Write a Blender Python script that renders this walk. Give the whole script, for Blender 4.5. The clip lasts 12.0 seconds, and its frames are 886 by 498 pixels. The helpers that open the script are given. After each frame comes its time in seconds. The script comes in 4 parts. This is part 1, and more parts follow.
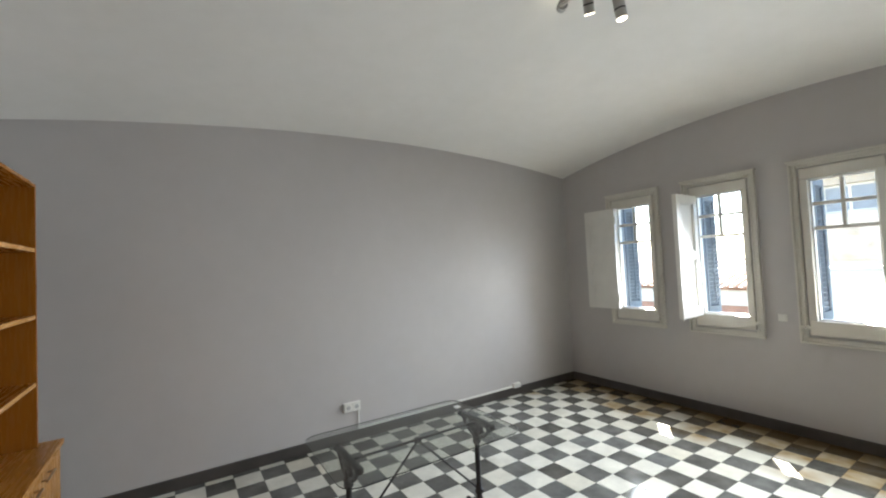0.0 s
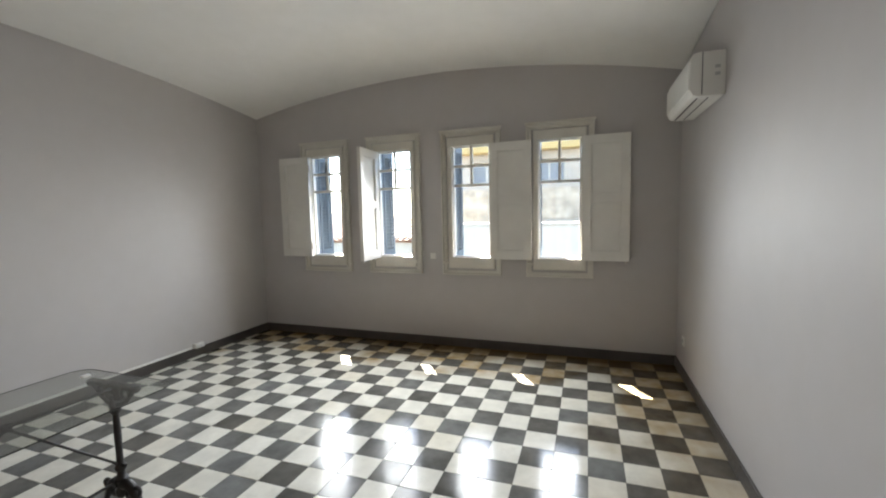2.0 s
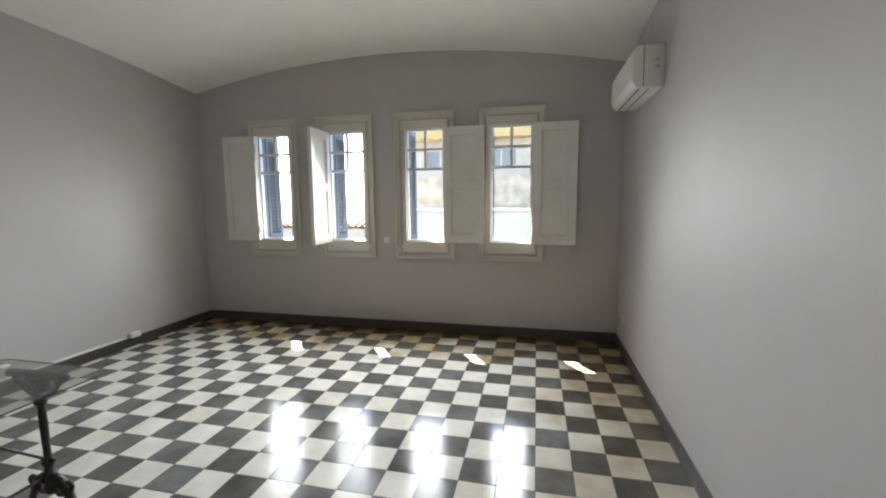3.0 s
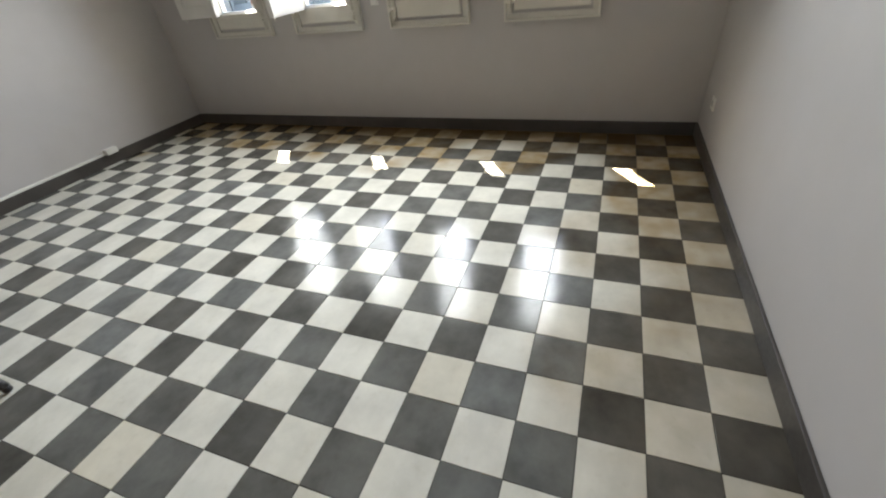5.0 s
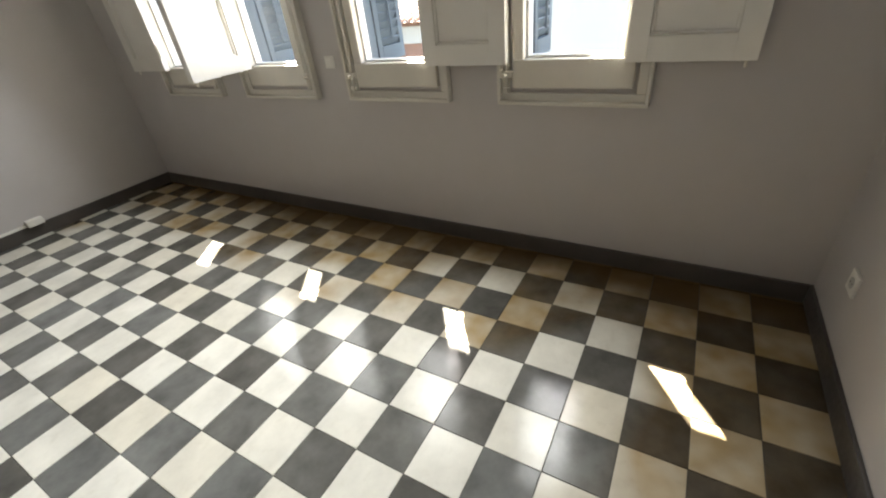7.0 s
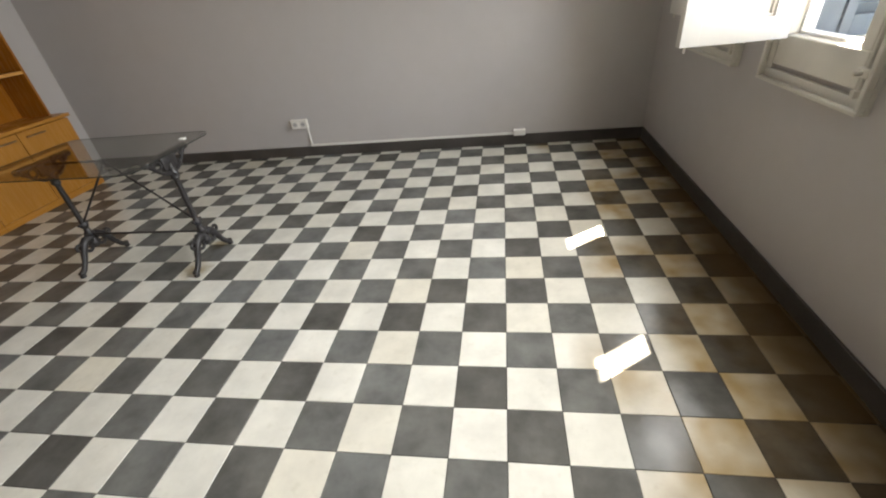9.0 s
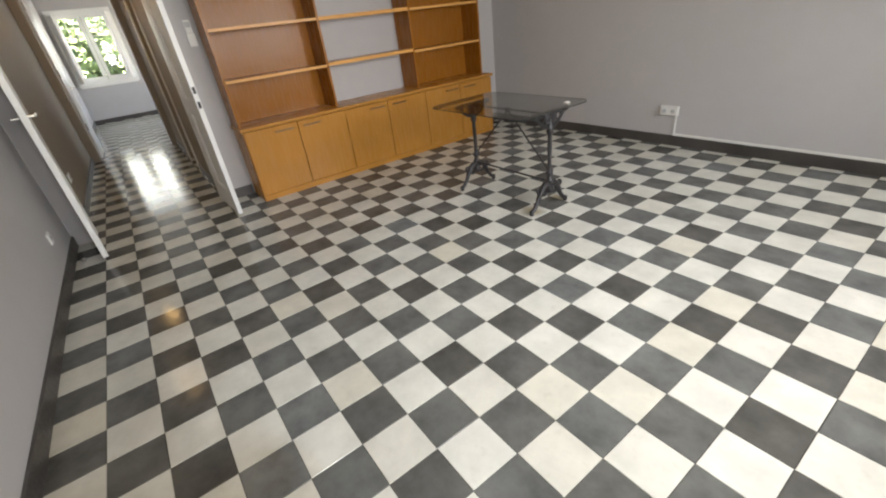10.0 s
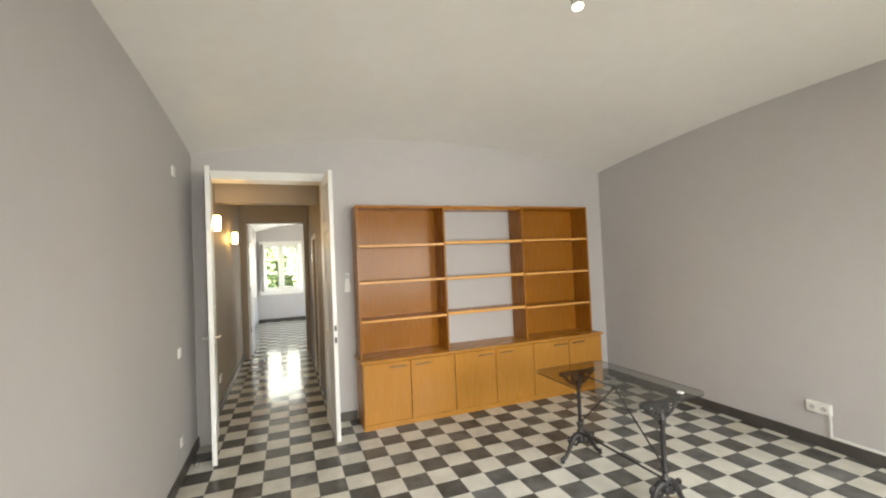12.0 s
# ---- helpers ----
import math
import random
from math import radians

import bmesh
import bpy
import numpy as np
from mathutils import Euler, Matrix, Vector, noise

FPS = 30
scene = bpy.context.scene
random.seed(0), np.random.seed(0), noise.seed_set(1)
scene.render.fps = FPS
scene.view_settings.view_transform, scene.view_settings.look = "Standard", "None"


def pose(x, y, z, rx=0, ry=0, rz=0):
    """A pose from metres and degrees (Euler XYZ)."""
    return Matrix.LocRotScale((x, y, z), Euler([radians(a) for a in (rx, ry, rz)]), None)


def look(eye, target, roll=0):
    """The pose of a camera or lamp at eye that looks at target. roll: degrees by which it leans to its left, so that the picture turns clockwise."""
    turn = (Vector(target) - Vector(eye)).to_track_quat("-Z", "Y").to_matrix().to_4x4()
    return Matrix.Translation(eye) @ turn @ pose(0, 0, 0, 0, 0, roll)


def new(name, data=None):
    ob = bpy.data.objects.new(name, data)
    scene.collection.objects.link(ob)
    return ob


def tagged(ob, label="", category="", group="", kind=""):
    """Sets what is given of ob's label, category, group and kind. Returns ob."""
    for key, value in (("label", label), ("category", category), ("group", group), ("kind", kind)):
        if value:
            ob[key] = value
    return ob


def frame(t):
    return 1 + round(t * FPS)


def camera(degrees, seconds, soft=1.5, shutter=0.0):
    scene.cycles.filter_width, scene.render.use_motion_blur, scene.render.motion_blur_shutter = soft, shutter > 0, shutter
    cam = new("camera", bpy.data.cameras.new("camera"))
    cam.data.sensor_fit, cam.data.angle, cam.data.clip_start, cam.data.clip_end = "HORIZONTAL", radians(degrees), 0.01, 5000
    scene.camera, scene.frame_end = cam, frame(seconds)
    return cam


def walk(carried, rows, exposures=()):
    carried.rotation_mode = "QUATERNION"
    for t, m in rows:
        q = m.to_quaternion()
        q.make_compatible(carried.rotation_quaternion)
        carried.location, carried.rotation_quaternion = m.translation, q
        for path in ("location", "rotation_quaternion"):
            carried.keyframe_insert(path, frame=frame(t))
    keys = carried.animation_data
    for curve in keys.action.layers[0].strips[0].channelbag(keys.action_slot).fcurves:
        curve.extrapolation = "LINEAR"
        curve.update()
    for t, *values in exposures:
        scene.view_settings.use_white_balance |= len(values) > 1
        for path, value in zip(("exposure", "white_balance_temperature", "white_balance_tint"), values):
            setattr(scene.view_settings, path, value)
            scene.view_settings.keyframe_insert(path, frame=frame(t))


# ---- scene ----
cam = camera(94.0, 12.0, soft=2.1)
PATH = [
    (0, (-3.552, 0.362, 1.652), (-2.468, 2.043, 1.726), -2.7),
    (0.5, (-3.493, 0.399, 1.531), (-2.099, 1.831, 1.413), -1.82),
    (1, (-3.394, 0.288, 1.501), (-1.726, 1.377, 1.328), -0.89),
    (1.5, (-3.364, 0.232, 1.521), (-1.548, 1.054, 1.351), -0.71),
    (2, (-3.373, 0.220, 1.512), (-1.491, 0.875, 1.339), -1.25),
    (2.5, (-3.39, 0.221, 1.496), (-1.47, 0.746, 1.306), -1.1),
    (3, (-3.394, 0.22, 1.478), (-1.457, 0.657, 1.24), -0.5),
    (3.5, (-3.252, 0.145, 1.445), (-1.388, 0.625, 0.905), -0.75),
    (3.7, (-3.172, 0.118, 1.430), (-1.408, 0.642, 0.646), -1.6),
    (5.3, (-2.184, 0.038, 1.296), (-0.708, 0.697, 0.119), -7.2),
    (5.5, (-2.059, 0.035, 1.309), (-0.575, 0.754, 0.178), -7.4),
    (6, (-1.689, 0.059, 1.311), (-0.162, 0.786, 0.243), -6.5),
    (6.5, (-1.278, 0.014, 1.313), (0.274, 0.774, 0.305), -5.5),
    (6.7, (-1.139, 0.004, 1.326), (0.367, 0.82, 0.293), -5.9),
    (8.3, (-0.213, 0.2, 1.338), (0.65, 1.682, 0.308), -5.7),
    (8.5, (-0.187, 0.305, 1.336), (0.411, 1.9, 0.289), -5.5),
    (9, (-0.189, 0.431, 1.353), (-0.496, 2.083, 0.269), -6.8),
    (9.5, (-0.149, 0.358, 1.336), (-1.228, 1.665, 0.274), -8.6),
    (10, (-0.143, 0.171, 1.34), (-1.603, 1.131, 0.367), -7.4),
    (10.5, (-0.076, 0.172, 1.383), (-1.761, 0.957, 0.644), -5.2),
    (11, (-0.022, 0.201, 1.476), (-1.842, 0.929, 1.079), -3.5),
    (11.5, (-0.028, 0.214, 1.591), (-1.89, 0.937, 1.509), -2.6),
    (12, (-0.047, 0.218, 1.667), (-1.915, 0.93, 1.717), -2.4),
]
EXPOSURES = [(0.0, 4.72, 6350, 6), (0.5, 4.65, 6350, 6), (1.5, 4.42, 6550, 8), (2.8, 4.38, 6550, 8), (3.6, 4.3, 6650, 8), (5.5, 4.48, 6600, 7), (6.0, 4.46, 6650, 7), (6.5, 4.34, 6850, 8), (8.5, 4.45, 7050, 9), (9.0, 4.42, 7050, 10), (9.5, 4.5, 7000, 11), (10.0, 4.55, 6900, 11), (10.5, 4.6, 7000, 11), (11.0, 4.72, 7200, 10), (11.5, 4.98, 7350, 9), (12.0, 5.1, 7350, 8)]
walk(cam, [(t, look(eye, target, roll)) for t, eye, target, roll in PATH], EXPOSURES)

# ---- plan (metres; x towards the street windows, y towards the long plain wall) ----
X_BACK, X_WIN, Y_RIGHT, Y_LEFT = -4.57, 1.025, -0.606, 4.275
WALL_T, TOP = 0.25, 3.5
TILE = 0.2
HALL_Y0, HALL_Y1, HALL_X0, HALL_X1 = -0.55, 0.63, -8.4, -4.77
FAR_X0, FAR_X1, FAR_Y0, FAR_Y1 = -13.6, -8.6, -0.6, 3.4
DOOR_Y0, DOOR_Y1, DOOR_TOP = -0.478, 0.61, 2.57
WINDOWS_Y = [3.2575, 2.3325, 1.4125, 0.4825]

# ---- light ----
SUN_WAY = Vector((-1.0, -0.70, -1.643)).normalized()
world = bpy.data.worlds.new("sky")
scene.world = world
world.use_nodes = True
wn = world.node_tree
sky = wn.nodes.new("ShaderNodeTexSky")
sky.sky_type = 'NISHITA'
sky.sun_disc = False
sky.sun_elevation = math.asin(-SUN_WAY.z)
sky.sun_rotation = math.atan2(-SUN_WAY.x, -SUN_WAY.y)
wn.links.new(sky.outputs[0], wn.nodes["Background"].inputs[0])
wn.nodes["Background"].inputs[1].default_value = 0.08
sun_data = bpy.data.lights.new("sun", 'SUN')
sun_data.energy, sun_data.angle, sun_data.color = 5.0, radians(0.5), (1.0, 0.95, 0.86)
sun = new("sun", sun_data)
sun.matrix_world = look((0, 0, 0), SUN_WAY)
sun.location = (20, 14, 33)


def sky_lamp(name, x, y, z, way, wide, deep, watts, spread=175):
    """Stands in for sky and sunlit street through one window: an added lamp at its opening, tilted into the room."""
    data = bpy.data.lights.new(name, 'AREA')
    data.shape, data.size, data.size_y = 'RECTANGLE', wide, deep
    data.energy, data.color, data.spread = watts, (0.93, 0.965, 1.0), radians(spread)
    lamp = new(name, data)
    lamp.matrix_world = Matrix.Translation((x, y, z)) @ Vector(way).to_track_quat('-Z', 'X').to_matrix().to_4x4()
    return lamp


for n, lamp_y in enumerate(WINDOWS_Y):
    # aimed off the near side walls in place of the deep reveals' cut; the second halved so its open inner shutter
    # doesn't burn out
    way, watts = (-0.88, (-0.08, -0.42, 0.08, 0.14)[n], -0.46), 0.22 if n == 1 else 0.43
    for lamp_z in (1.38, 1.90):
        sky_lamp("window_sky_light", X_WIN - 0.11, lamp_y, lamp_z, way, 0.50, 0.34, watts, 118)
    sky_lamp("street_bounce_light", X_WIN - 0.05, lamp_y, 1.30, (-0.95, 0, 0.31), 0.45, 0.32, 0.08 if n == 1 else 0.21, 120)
sky_lamp("garden_sky_light", FAR_X0 - 0.10, 0.08, 1.65, (0.93, 0, -0.37), 1.30, 1.0, 0.9)
# added lamp at an assumed, unseen side opening; it lifts the far end wall
sky_lamp("far_side_sky_light", -11.6, FAR_Y1 + 0.15, 1.60, (-0.15, -0.97, -0.10), 1.3, 1.5, 1.1)


# ---- materials ----
def nodes_of(name):
    m = bpy.data.materials.new(name)
    m.use_nodes = True
    nt = m.node_tree
    return m, nt, nt.nodes, nt.links, nt.nodes["Principled BSDF"]


def ramp(nd, lk, source, stops):
    r = nd.new("ShaderNodeValToRGB")
    while len(r.color_ramp.elements) < len(stops):
        r.color_ramp.elements.new(0.5)
    for e, (at, c) in zip(r.color_ramp.elements, stops):
        e.position, e.color = at, (*c, 1)
    lk.new(source, r.inputs[0])
    return r.outputs[0]


def mixed(nd, lk, kind, fac, a, b):
    m = nd.new("ShaderNodeMix")
    m.data_type, m.blend_type = 'RGBA', kind
    for socket, value in ((m.inputs[0], fac), (m.inputs[6], a), (m.inputs[7], b)):
        if isinstance(value, (int, float)):
            socket.default_value = value
        elif isinstance(value, tuple):
            socket.default_value = (*value, 1)
        else:
            lk.new(value, socket)
    return m.outputs[2]


def noise_of(nd, lk, where, scale, detail=4, rough=0.55, stretch=None):
    n = nd.new("ShaderNodeTexNoise")
    n.inputs["Scale"].default_value, n.inputs["Detail"].default_value, n.inputs["Roughness"].default_value = scale, detail, rough
    if stretch:
        mp = nd.new("ShaderNodeMapping")
        mp.inputs["Scale"].default_value = stretch
        lk.new(where, mp.inputs[0])
        where = mp.outputs[0]
    lk.new(where, n.inputs["Vector"])
    return n.outputs["Fac"]


def ranged(nd, lk, source, a, b, c, d):
    r = nd.new("ShaderNodeMapRange")
    lk.new(source, r.inputs[0])
    for i, v in enumerate((a, b, c, d)):
        r.inputs[1 + i].default_value = v
    return r.outputs[0]


def maths(nd, lk, op, a, b):
    m = nd.new("ShaderNodeMath")
    m.operation = op
    for s, v in ((m.inputs[0], a), (m.inputs[1], b)):
        if isinstance(v, (int, float)):
            s.default_value = v
        else:
            lk.new(v, s)
    return m.outputs[0]


def bumped(nd, lk, bsdf, height, strength, distance=0.01):
    b = nd.new("ShaderNodeBump")
    b.inputs["Strength"].default_value, b.inputs["Distance"].default_value = strength, distance
    lk.new(height, b.inputs["Height"])
    lk.new(b.outputs[0], bsdf.inputs["Normal"])


def place_of(nd):
    g = nd.new("ShaderNodeNewGeometry")
    return g.outputs["Position"]


def plain(name, colour, rough=0.5, metal=0.0, vary=0.08, scale=6.0, bump=0.15, grain=60.0, spec=0.5):
    """Paint, plastic or metal with a little unevenness at two scales."""
    m, nt, nd, lk, p = nodes_of(name)
    where = place_of(nd)
    big, small = noise_of(nd, lk, where, scale), noise_of(nd, lk, where, grain, 3)
    lo, hi = tuple(c * (1 - vary) for c in colour), tuple(min(1, c * (1 + vary)) for c in colour)
    lk.new(ramp(nd, lk, big, [(0.3, lo), (0.7, hi)]), p.inputs["Base Color"])
    lk.new(ranged(nd, lk, small, 0.3, 0.7, max(0.02, rough - 0.07), min(1, rough + 0.07)), p.inputs["Roughness"])
    p.inputs["Metallic"].default_value = metal
    p.inputs["Specular IOR Level"].default_value = spec
    if bump:
        bumped(nd, lk, p, small, bump, 0.002)
    return m


def wall_paint(name, colour, gloss=0.58):
    m, nt, nd, lk, p = nodes_of(name)
    where = place_of(nd)
    big, mid, fine = noise_of(nd, lk, where, 0.7, 3), noise_of(nd, lk, where, 7, 4), noise_of(nd, lk, where, 140, 3)
    c1 = ramp(nd, lk, big, [(0.3, tuple(c * 0.965 for c in colour)), (0.7, tuple(c * 1.03 for c in colour))])
    c2 = ramp(nd, lk, mid, [(0.3, (0.975, 0.975, 0.97)), (0.65, (1, 1, 1))])
    lk.new(mixed(nd, lk, 'MULTIPLY', 1.0, c1, c2), p.inputs["Base Color"])
    p.inputs["Roughness"].default_value = gloss
    p.inputs["Specular IOR Level"].default_value = 0.35
    h = maths(nd, lk, 'ADD', maths(nd, lk, 'MULTIPLY', mid, 1.6), maths(nd, lk, 'MULTIPLY', fine, 0.25))
    bumped(nd, lk, p, h, 0.25, 0.004)
    return m


def tile_paint(name, colour, dark, island):
    """Cement tile: cloudy pigment, a tone of its own for each tile, yellowed wax in patches and painted-in dimness
    along the street wall.
    """
    m, nt, nd, lk, p = nodes_of(name)
    where = place_of(nd)
    if island:
        g = nd.new("ShaderNodeNewGeometry")
        chance = g.outputs["Random Per Island"]
    else:
        chance = nd.new("ShaderNodeObjectInfo").outputs["Random"]
    cloud = noise_of(nd, lk, where, 5.5, 5, 0.6)
    fine = noise_of(nd, lk, where, 60, 4)
    spots = noise_of(nd, lk, where, 23, 2)
    k = 0.34 if dark else 0.13
    c1 = ramp(nd, lk, cloud, [(0.3, tuple(c * (1 - k) for c in colour)), (0.72, tuple(c * (1 + k) for c in colour))])
    if dark:
        own = ramp(nd, lk, chance, [(0.0, (0.72, 0.70, 0.66)), (0.5, (1.0, 0.995, 0.97)), (0.9, (1.1, 1.12, 1.12)), (1.0, (1.35, 1.39, 1.42))])
    else:
        own = ramp(nd, lk, chance, [(0.0, (0.94, 0.905, 0.83)), (0.10, (0.975, 0.965, 0.94)), (0.4, (1.0, 1.0, 0.99)), (1.0, (1.03, 1.03, 1.03))])
    c2 = mixed(nd, lk, 'MULTIPLY', 1.0, c1, own)
    c3 = mixed(nd, lk, 'MULTIPLY', 1.0, c2, ramp(nd, lk, spots, [(0.2, (0.92, 0.91, 0.89)), (0.42, (1, 1, 1))]))
    # old yellowed wax and dirt, blotchy, never polished off beside the street wall; spread further to paint in the dim
    # floor there
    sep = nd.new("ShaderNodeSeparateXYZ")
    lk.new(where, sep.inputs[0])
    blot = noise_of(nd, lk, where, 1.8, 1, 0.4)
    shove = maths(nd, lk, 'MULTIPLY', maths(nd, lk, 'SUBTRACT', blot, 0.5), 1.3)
    lot = maths(nd, lk, 'MULTIPLY', maths(nd, lk, 'SUBTRACT', chance, 0.5), 0.62)
    along = ranged(nd, lk, maths(nd, lk, 'ADD', maths(nd, lk, 'ADD', sep.outputs[0], shove), lot), 0.30, 0.64, 0.0, 1.0)
    side = ranged(nd, lk, maths(nd, lk, 'SUBTRACT', shove, sep.outputs[1]), -0.12, 0.16, 0.0, 1.0)
    reach = ranged(nd, lk, sep.outputs[0], -2.6, 0.3, 0.10, 1.0)
    edge = ranged(nd, lk, maths(nd, lk, 'ADD', sep.outputs[0], maths(nd, lk, 'MULTIPLY', shove, 0.4)), 0.56, 0.84, 0.0, 0.95)
    rim = ranged(nd, lk, maths(nd, lk, 'SUBTRACT', maths(nd, lk, 'MULTIPLY', shove, 0.4), sep.outputs[1]), 0.28, 0.50, 0.0, 0.9)
    side = maths(nd, lk, 'MAXIMUM', side, rim)
    along = maths(nd, lk, 'MAXIMUM', along, edge)
    mask = maths(nd, lk, 'MAXIMUM', along, maths(nd, lk, 'MULTIPLY', side, reach))
    mask = maths(nd, lk, 'MULTIPLY', mask, ranged(nd, lk, noise_of(nd, lk, where, 9, 1), 0.3, 0.7, 0.7, 1.0))
    c4 = mixed(nd, lk, 'MULTIPLY', maths(nd, lk, 'MULTIPLY', mask, 0.93), c3, (0.60, 0.42, 0.22) if dark else (0.44, 0.30, 0.125))
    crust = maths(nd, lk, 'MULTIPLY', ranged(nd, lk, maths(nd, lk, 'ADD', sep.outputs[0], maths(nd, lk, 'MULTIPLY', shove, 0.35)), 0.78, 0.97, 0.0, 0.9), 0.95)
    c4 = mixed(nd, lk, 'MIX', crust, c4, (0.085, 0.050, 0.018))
    # brownish blotches on the floor round the feet of the table
    for sx, sy, size in ((-2.13, 2.60, 0.10), (-2.12, 2.32, 0.12)):
        away = nd.new("ShaderNodeVectorMath")
        away.operation = 'DISTANCE'
        lk.new(where, away.inputs[0])
        away.inputs[1].default_value = (sx, sy, 0.0)
        ring = maths(nd, lk, 'ADD', away.outputs["Value"], maths(nd, lk, 'MULTIPLY', maths(nd, lk, 'SUBTRACT', noise_of(nd, lk, where, 12, 2), 0.5), 0.16))
        c4 = mixed(nd, lk, 'MULTIPLY', ranged(nd, lk, ring, 0.02, size, 0.75, 0.0), c4, (0.42, 0.33, 0.17))
    lk.new(c4, p.inputs["Base Color"])
    rough = ranged(nd, lk, maths(nd, lk, 'ADD', maths(nd, lk, 'MULTIPLY', cloud, 0.9), maths(nd, lk, 'MULTIPLY', fine, 0.1)), 0.35, 0.7, 0.08, 0.20)
    lk.new(maths(nd, lk, 'ADD', rough, maths(nd, lk, 'MULTIPLY', mask, 0.04)), p.inputs["Roughness"])
    p.inputs["Specular IOR Level"].default_value = 0.17
    h = maths(nd, lk, 'ADD', maths(nd, lk, 'MULTIPLY', spots, 1.0), maths(nd, lk, 'MULTIPLY', fine, 0.25))
    bumped(nd, lk, p, h, 0.05, 0.004)
    return m


def wood_paint(name, stretch, base=(0.45, 0.205, 0.040)):
    m, nt, nd, lk, p = nodes_of(name)
    where = place_of(nd)
    streak = noise_of(nd, lk, where, 9, 5, 0.6, stretch)
    cloud = noise_of(nd, lk, where, 1.6, 3)
    fleck = noise_of(nd, lk, where, 70, 2, 0.5, stretch)
    c = ramp(nd, lk, streak, [(0.25, tuple(v * 0.985 for v in base)), (0.55, base), (0.8, tuple(v * 1.01 for v in base))])
    c = mixed(nd, lk, 'MULTIPLY', 1.0, c, ramp(nd, lk, cloud, [(0.3, (0.93, 0.92, 0.9)), (0.7, (1.05, 1.04, 1.02))]))
    c = mixed(nd, lk, 'MULTIPLY', 0.03, c, ramp(nd, lk, fleck, [(0.3, (0.8, 0.75, 0.7)), (0.42, (1, 1, 1))]))
    lk.new(c, p.inputs["Base Color"])
    lk.new(ranged(nd, lk, streak, 0.3, 0.7, 0.22, 0.32), p.inputs["Roughness"])
    p.inputs["Specular IOR Level"].default_value = 0.28
    bumped(nd, lk, p, fleck, 0.02, 0.002)
    return m


def glass_paint(name, tint=(1, 1, 1), gloss=0.04, edge=0.8):
    """Thin clear glass: it lets light through unbent, with a mirror's gloss that grows at a slant."""
    m, nt, nd, lk, p = nodes_of(name)
    nd.remove(p)
    tr, gl, mx = nd.new("ShaderNodeBsdfTransparent"), nd.new("ShaderNodeBsdfGlossy"), nd.new("ShaderNodeMixShader")
    tr.inputs[0].default_value = (*tint, 1)
    gl.inputs["Roughness"].default_value = 0.02
    lw = nd.new("ShaderNodeLayerWeight")
    slant = maths(nd, lk, 'POWER', lw.outputs["Facing"], 5.0)
    lk.new(maths(nd, lk, 'ADD', maths(nd, lk, 'MULTIPLY', slant, edge), gloss), mx.inputs[0])
    lk.new(tr.outputs[0], mx.inputs[1])
    lk.new(gl.outputs[0], mx.inputs[2])
    lk.new(mx.outputs[0], nd["Material Output"].inputs[0])
    return m


def glow_paint(name, colour, strength):
    m, nt, nd, lk, p = nodes_of(name)
    p.inputs["Base Color"].default_value = (0.8, 0.8, 0.78, 1)
    p.inputs["Emission Color"].default_value = (*colour, 1)
    p.inputs["Emission Strength"].default_value = strength
    return m


M_WALL = wall_paint("grey_wall_paint", (0.52, 0.50, 0.495))
M_CEIL = wall_paint("white_ceiling_paint", (0.86, 0.85, 0.82), 0.6)
M_HALL = wall_paint("taupe_hall_paint", (0.37, 0.32, 0.26))
M_BASE = plain("anthracite_skirting", (0.068, 0.061, 0.056), 0.38, vary=0.25, scale=3)
M_GROUT = plain("dark_grout", (0.05, 0.045, 0.04), 0.85, vary=0.3)
M_LIGHT = tile_paint("cream_cement_tile", (0.60, 0.585, 0.525), False, False)
M_DARK = tile_paint("grey_cement_tile", (0.118, 0.117, 0.111), True, False)
M_LIGHT_S = tile_paint("cream_cement_tiles", (0.60, 0.585, 0.525), False, True)
M_DARK_S = tile_paint("grey_cement_tiles", (0.118, 0.117, 0.111), True, True)
M_CREAM = plain("cream_gloss_paint", (0.76, 0.735, 0.66), 0.34, vary=0.05, scale=4)
M_WHITE = plain("white_gloss_paint", (0.82, 0.81, 0.78), 0.36, vary=0.04, scale=4)
M_TRIM = plain("stone_grey_trim_paint", (0.66, 0.64, 0.58), 0.4, vary=0.06, scale=4)
M_SASH = plain("aged_cream_sash_paint", (0.68, 0.655, 0.59), 0.36, vary=0.06, scale=4)
M_SHUTTER = plain("off_white_shutter_paint", (0.76, 0.75, 0.71), 0.4, vary=0.05, scale=4)
M_PLASTIC = plain("white_plastic", (0.78, 0.77, 0.73), 0.38, vary=0.02, bump=0.0)
M_PLASTIC_G = plain("pale_grey_plastic", (0.5, 0.5, 0.49), 0.45, vary=0.03, bump=0.0)
M_BLACK = plain("black_plastic", (0.02, 0.02, 0.02), 0.5, vary=0.1, bump=0.0)
M_STEEL = plain("brushed_steel", (0.56, 0.54, 0.50), 0.3, 1.0, 0.06)
M_HANDLE = plain("satin_bronze", (0.40, 0.29, 0.19), 0.32, 1.0, 0.06)
M_IRON = plain("blackened_cast_iron", (0.023, 0.021, 0.022), 0.44, 0.15, 0.40, 18, 0.5, 90)
M_WOOD_V = wood_paint("beech_upright_grain", (7, 7, 0.5))
M_WOOD_H = wood_paint("beech_level_grain", (7, 0.5, 7))
# upper shelves take a darker, redder beech than the cabinets
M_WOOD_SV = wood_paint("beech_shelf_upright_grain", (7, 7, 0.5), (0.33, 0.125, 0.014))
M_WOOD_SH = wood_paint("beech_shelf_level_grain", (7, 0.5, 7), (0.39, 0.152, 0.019))
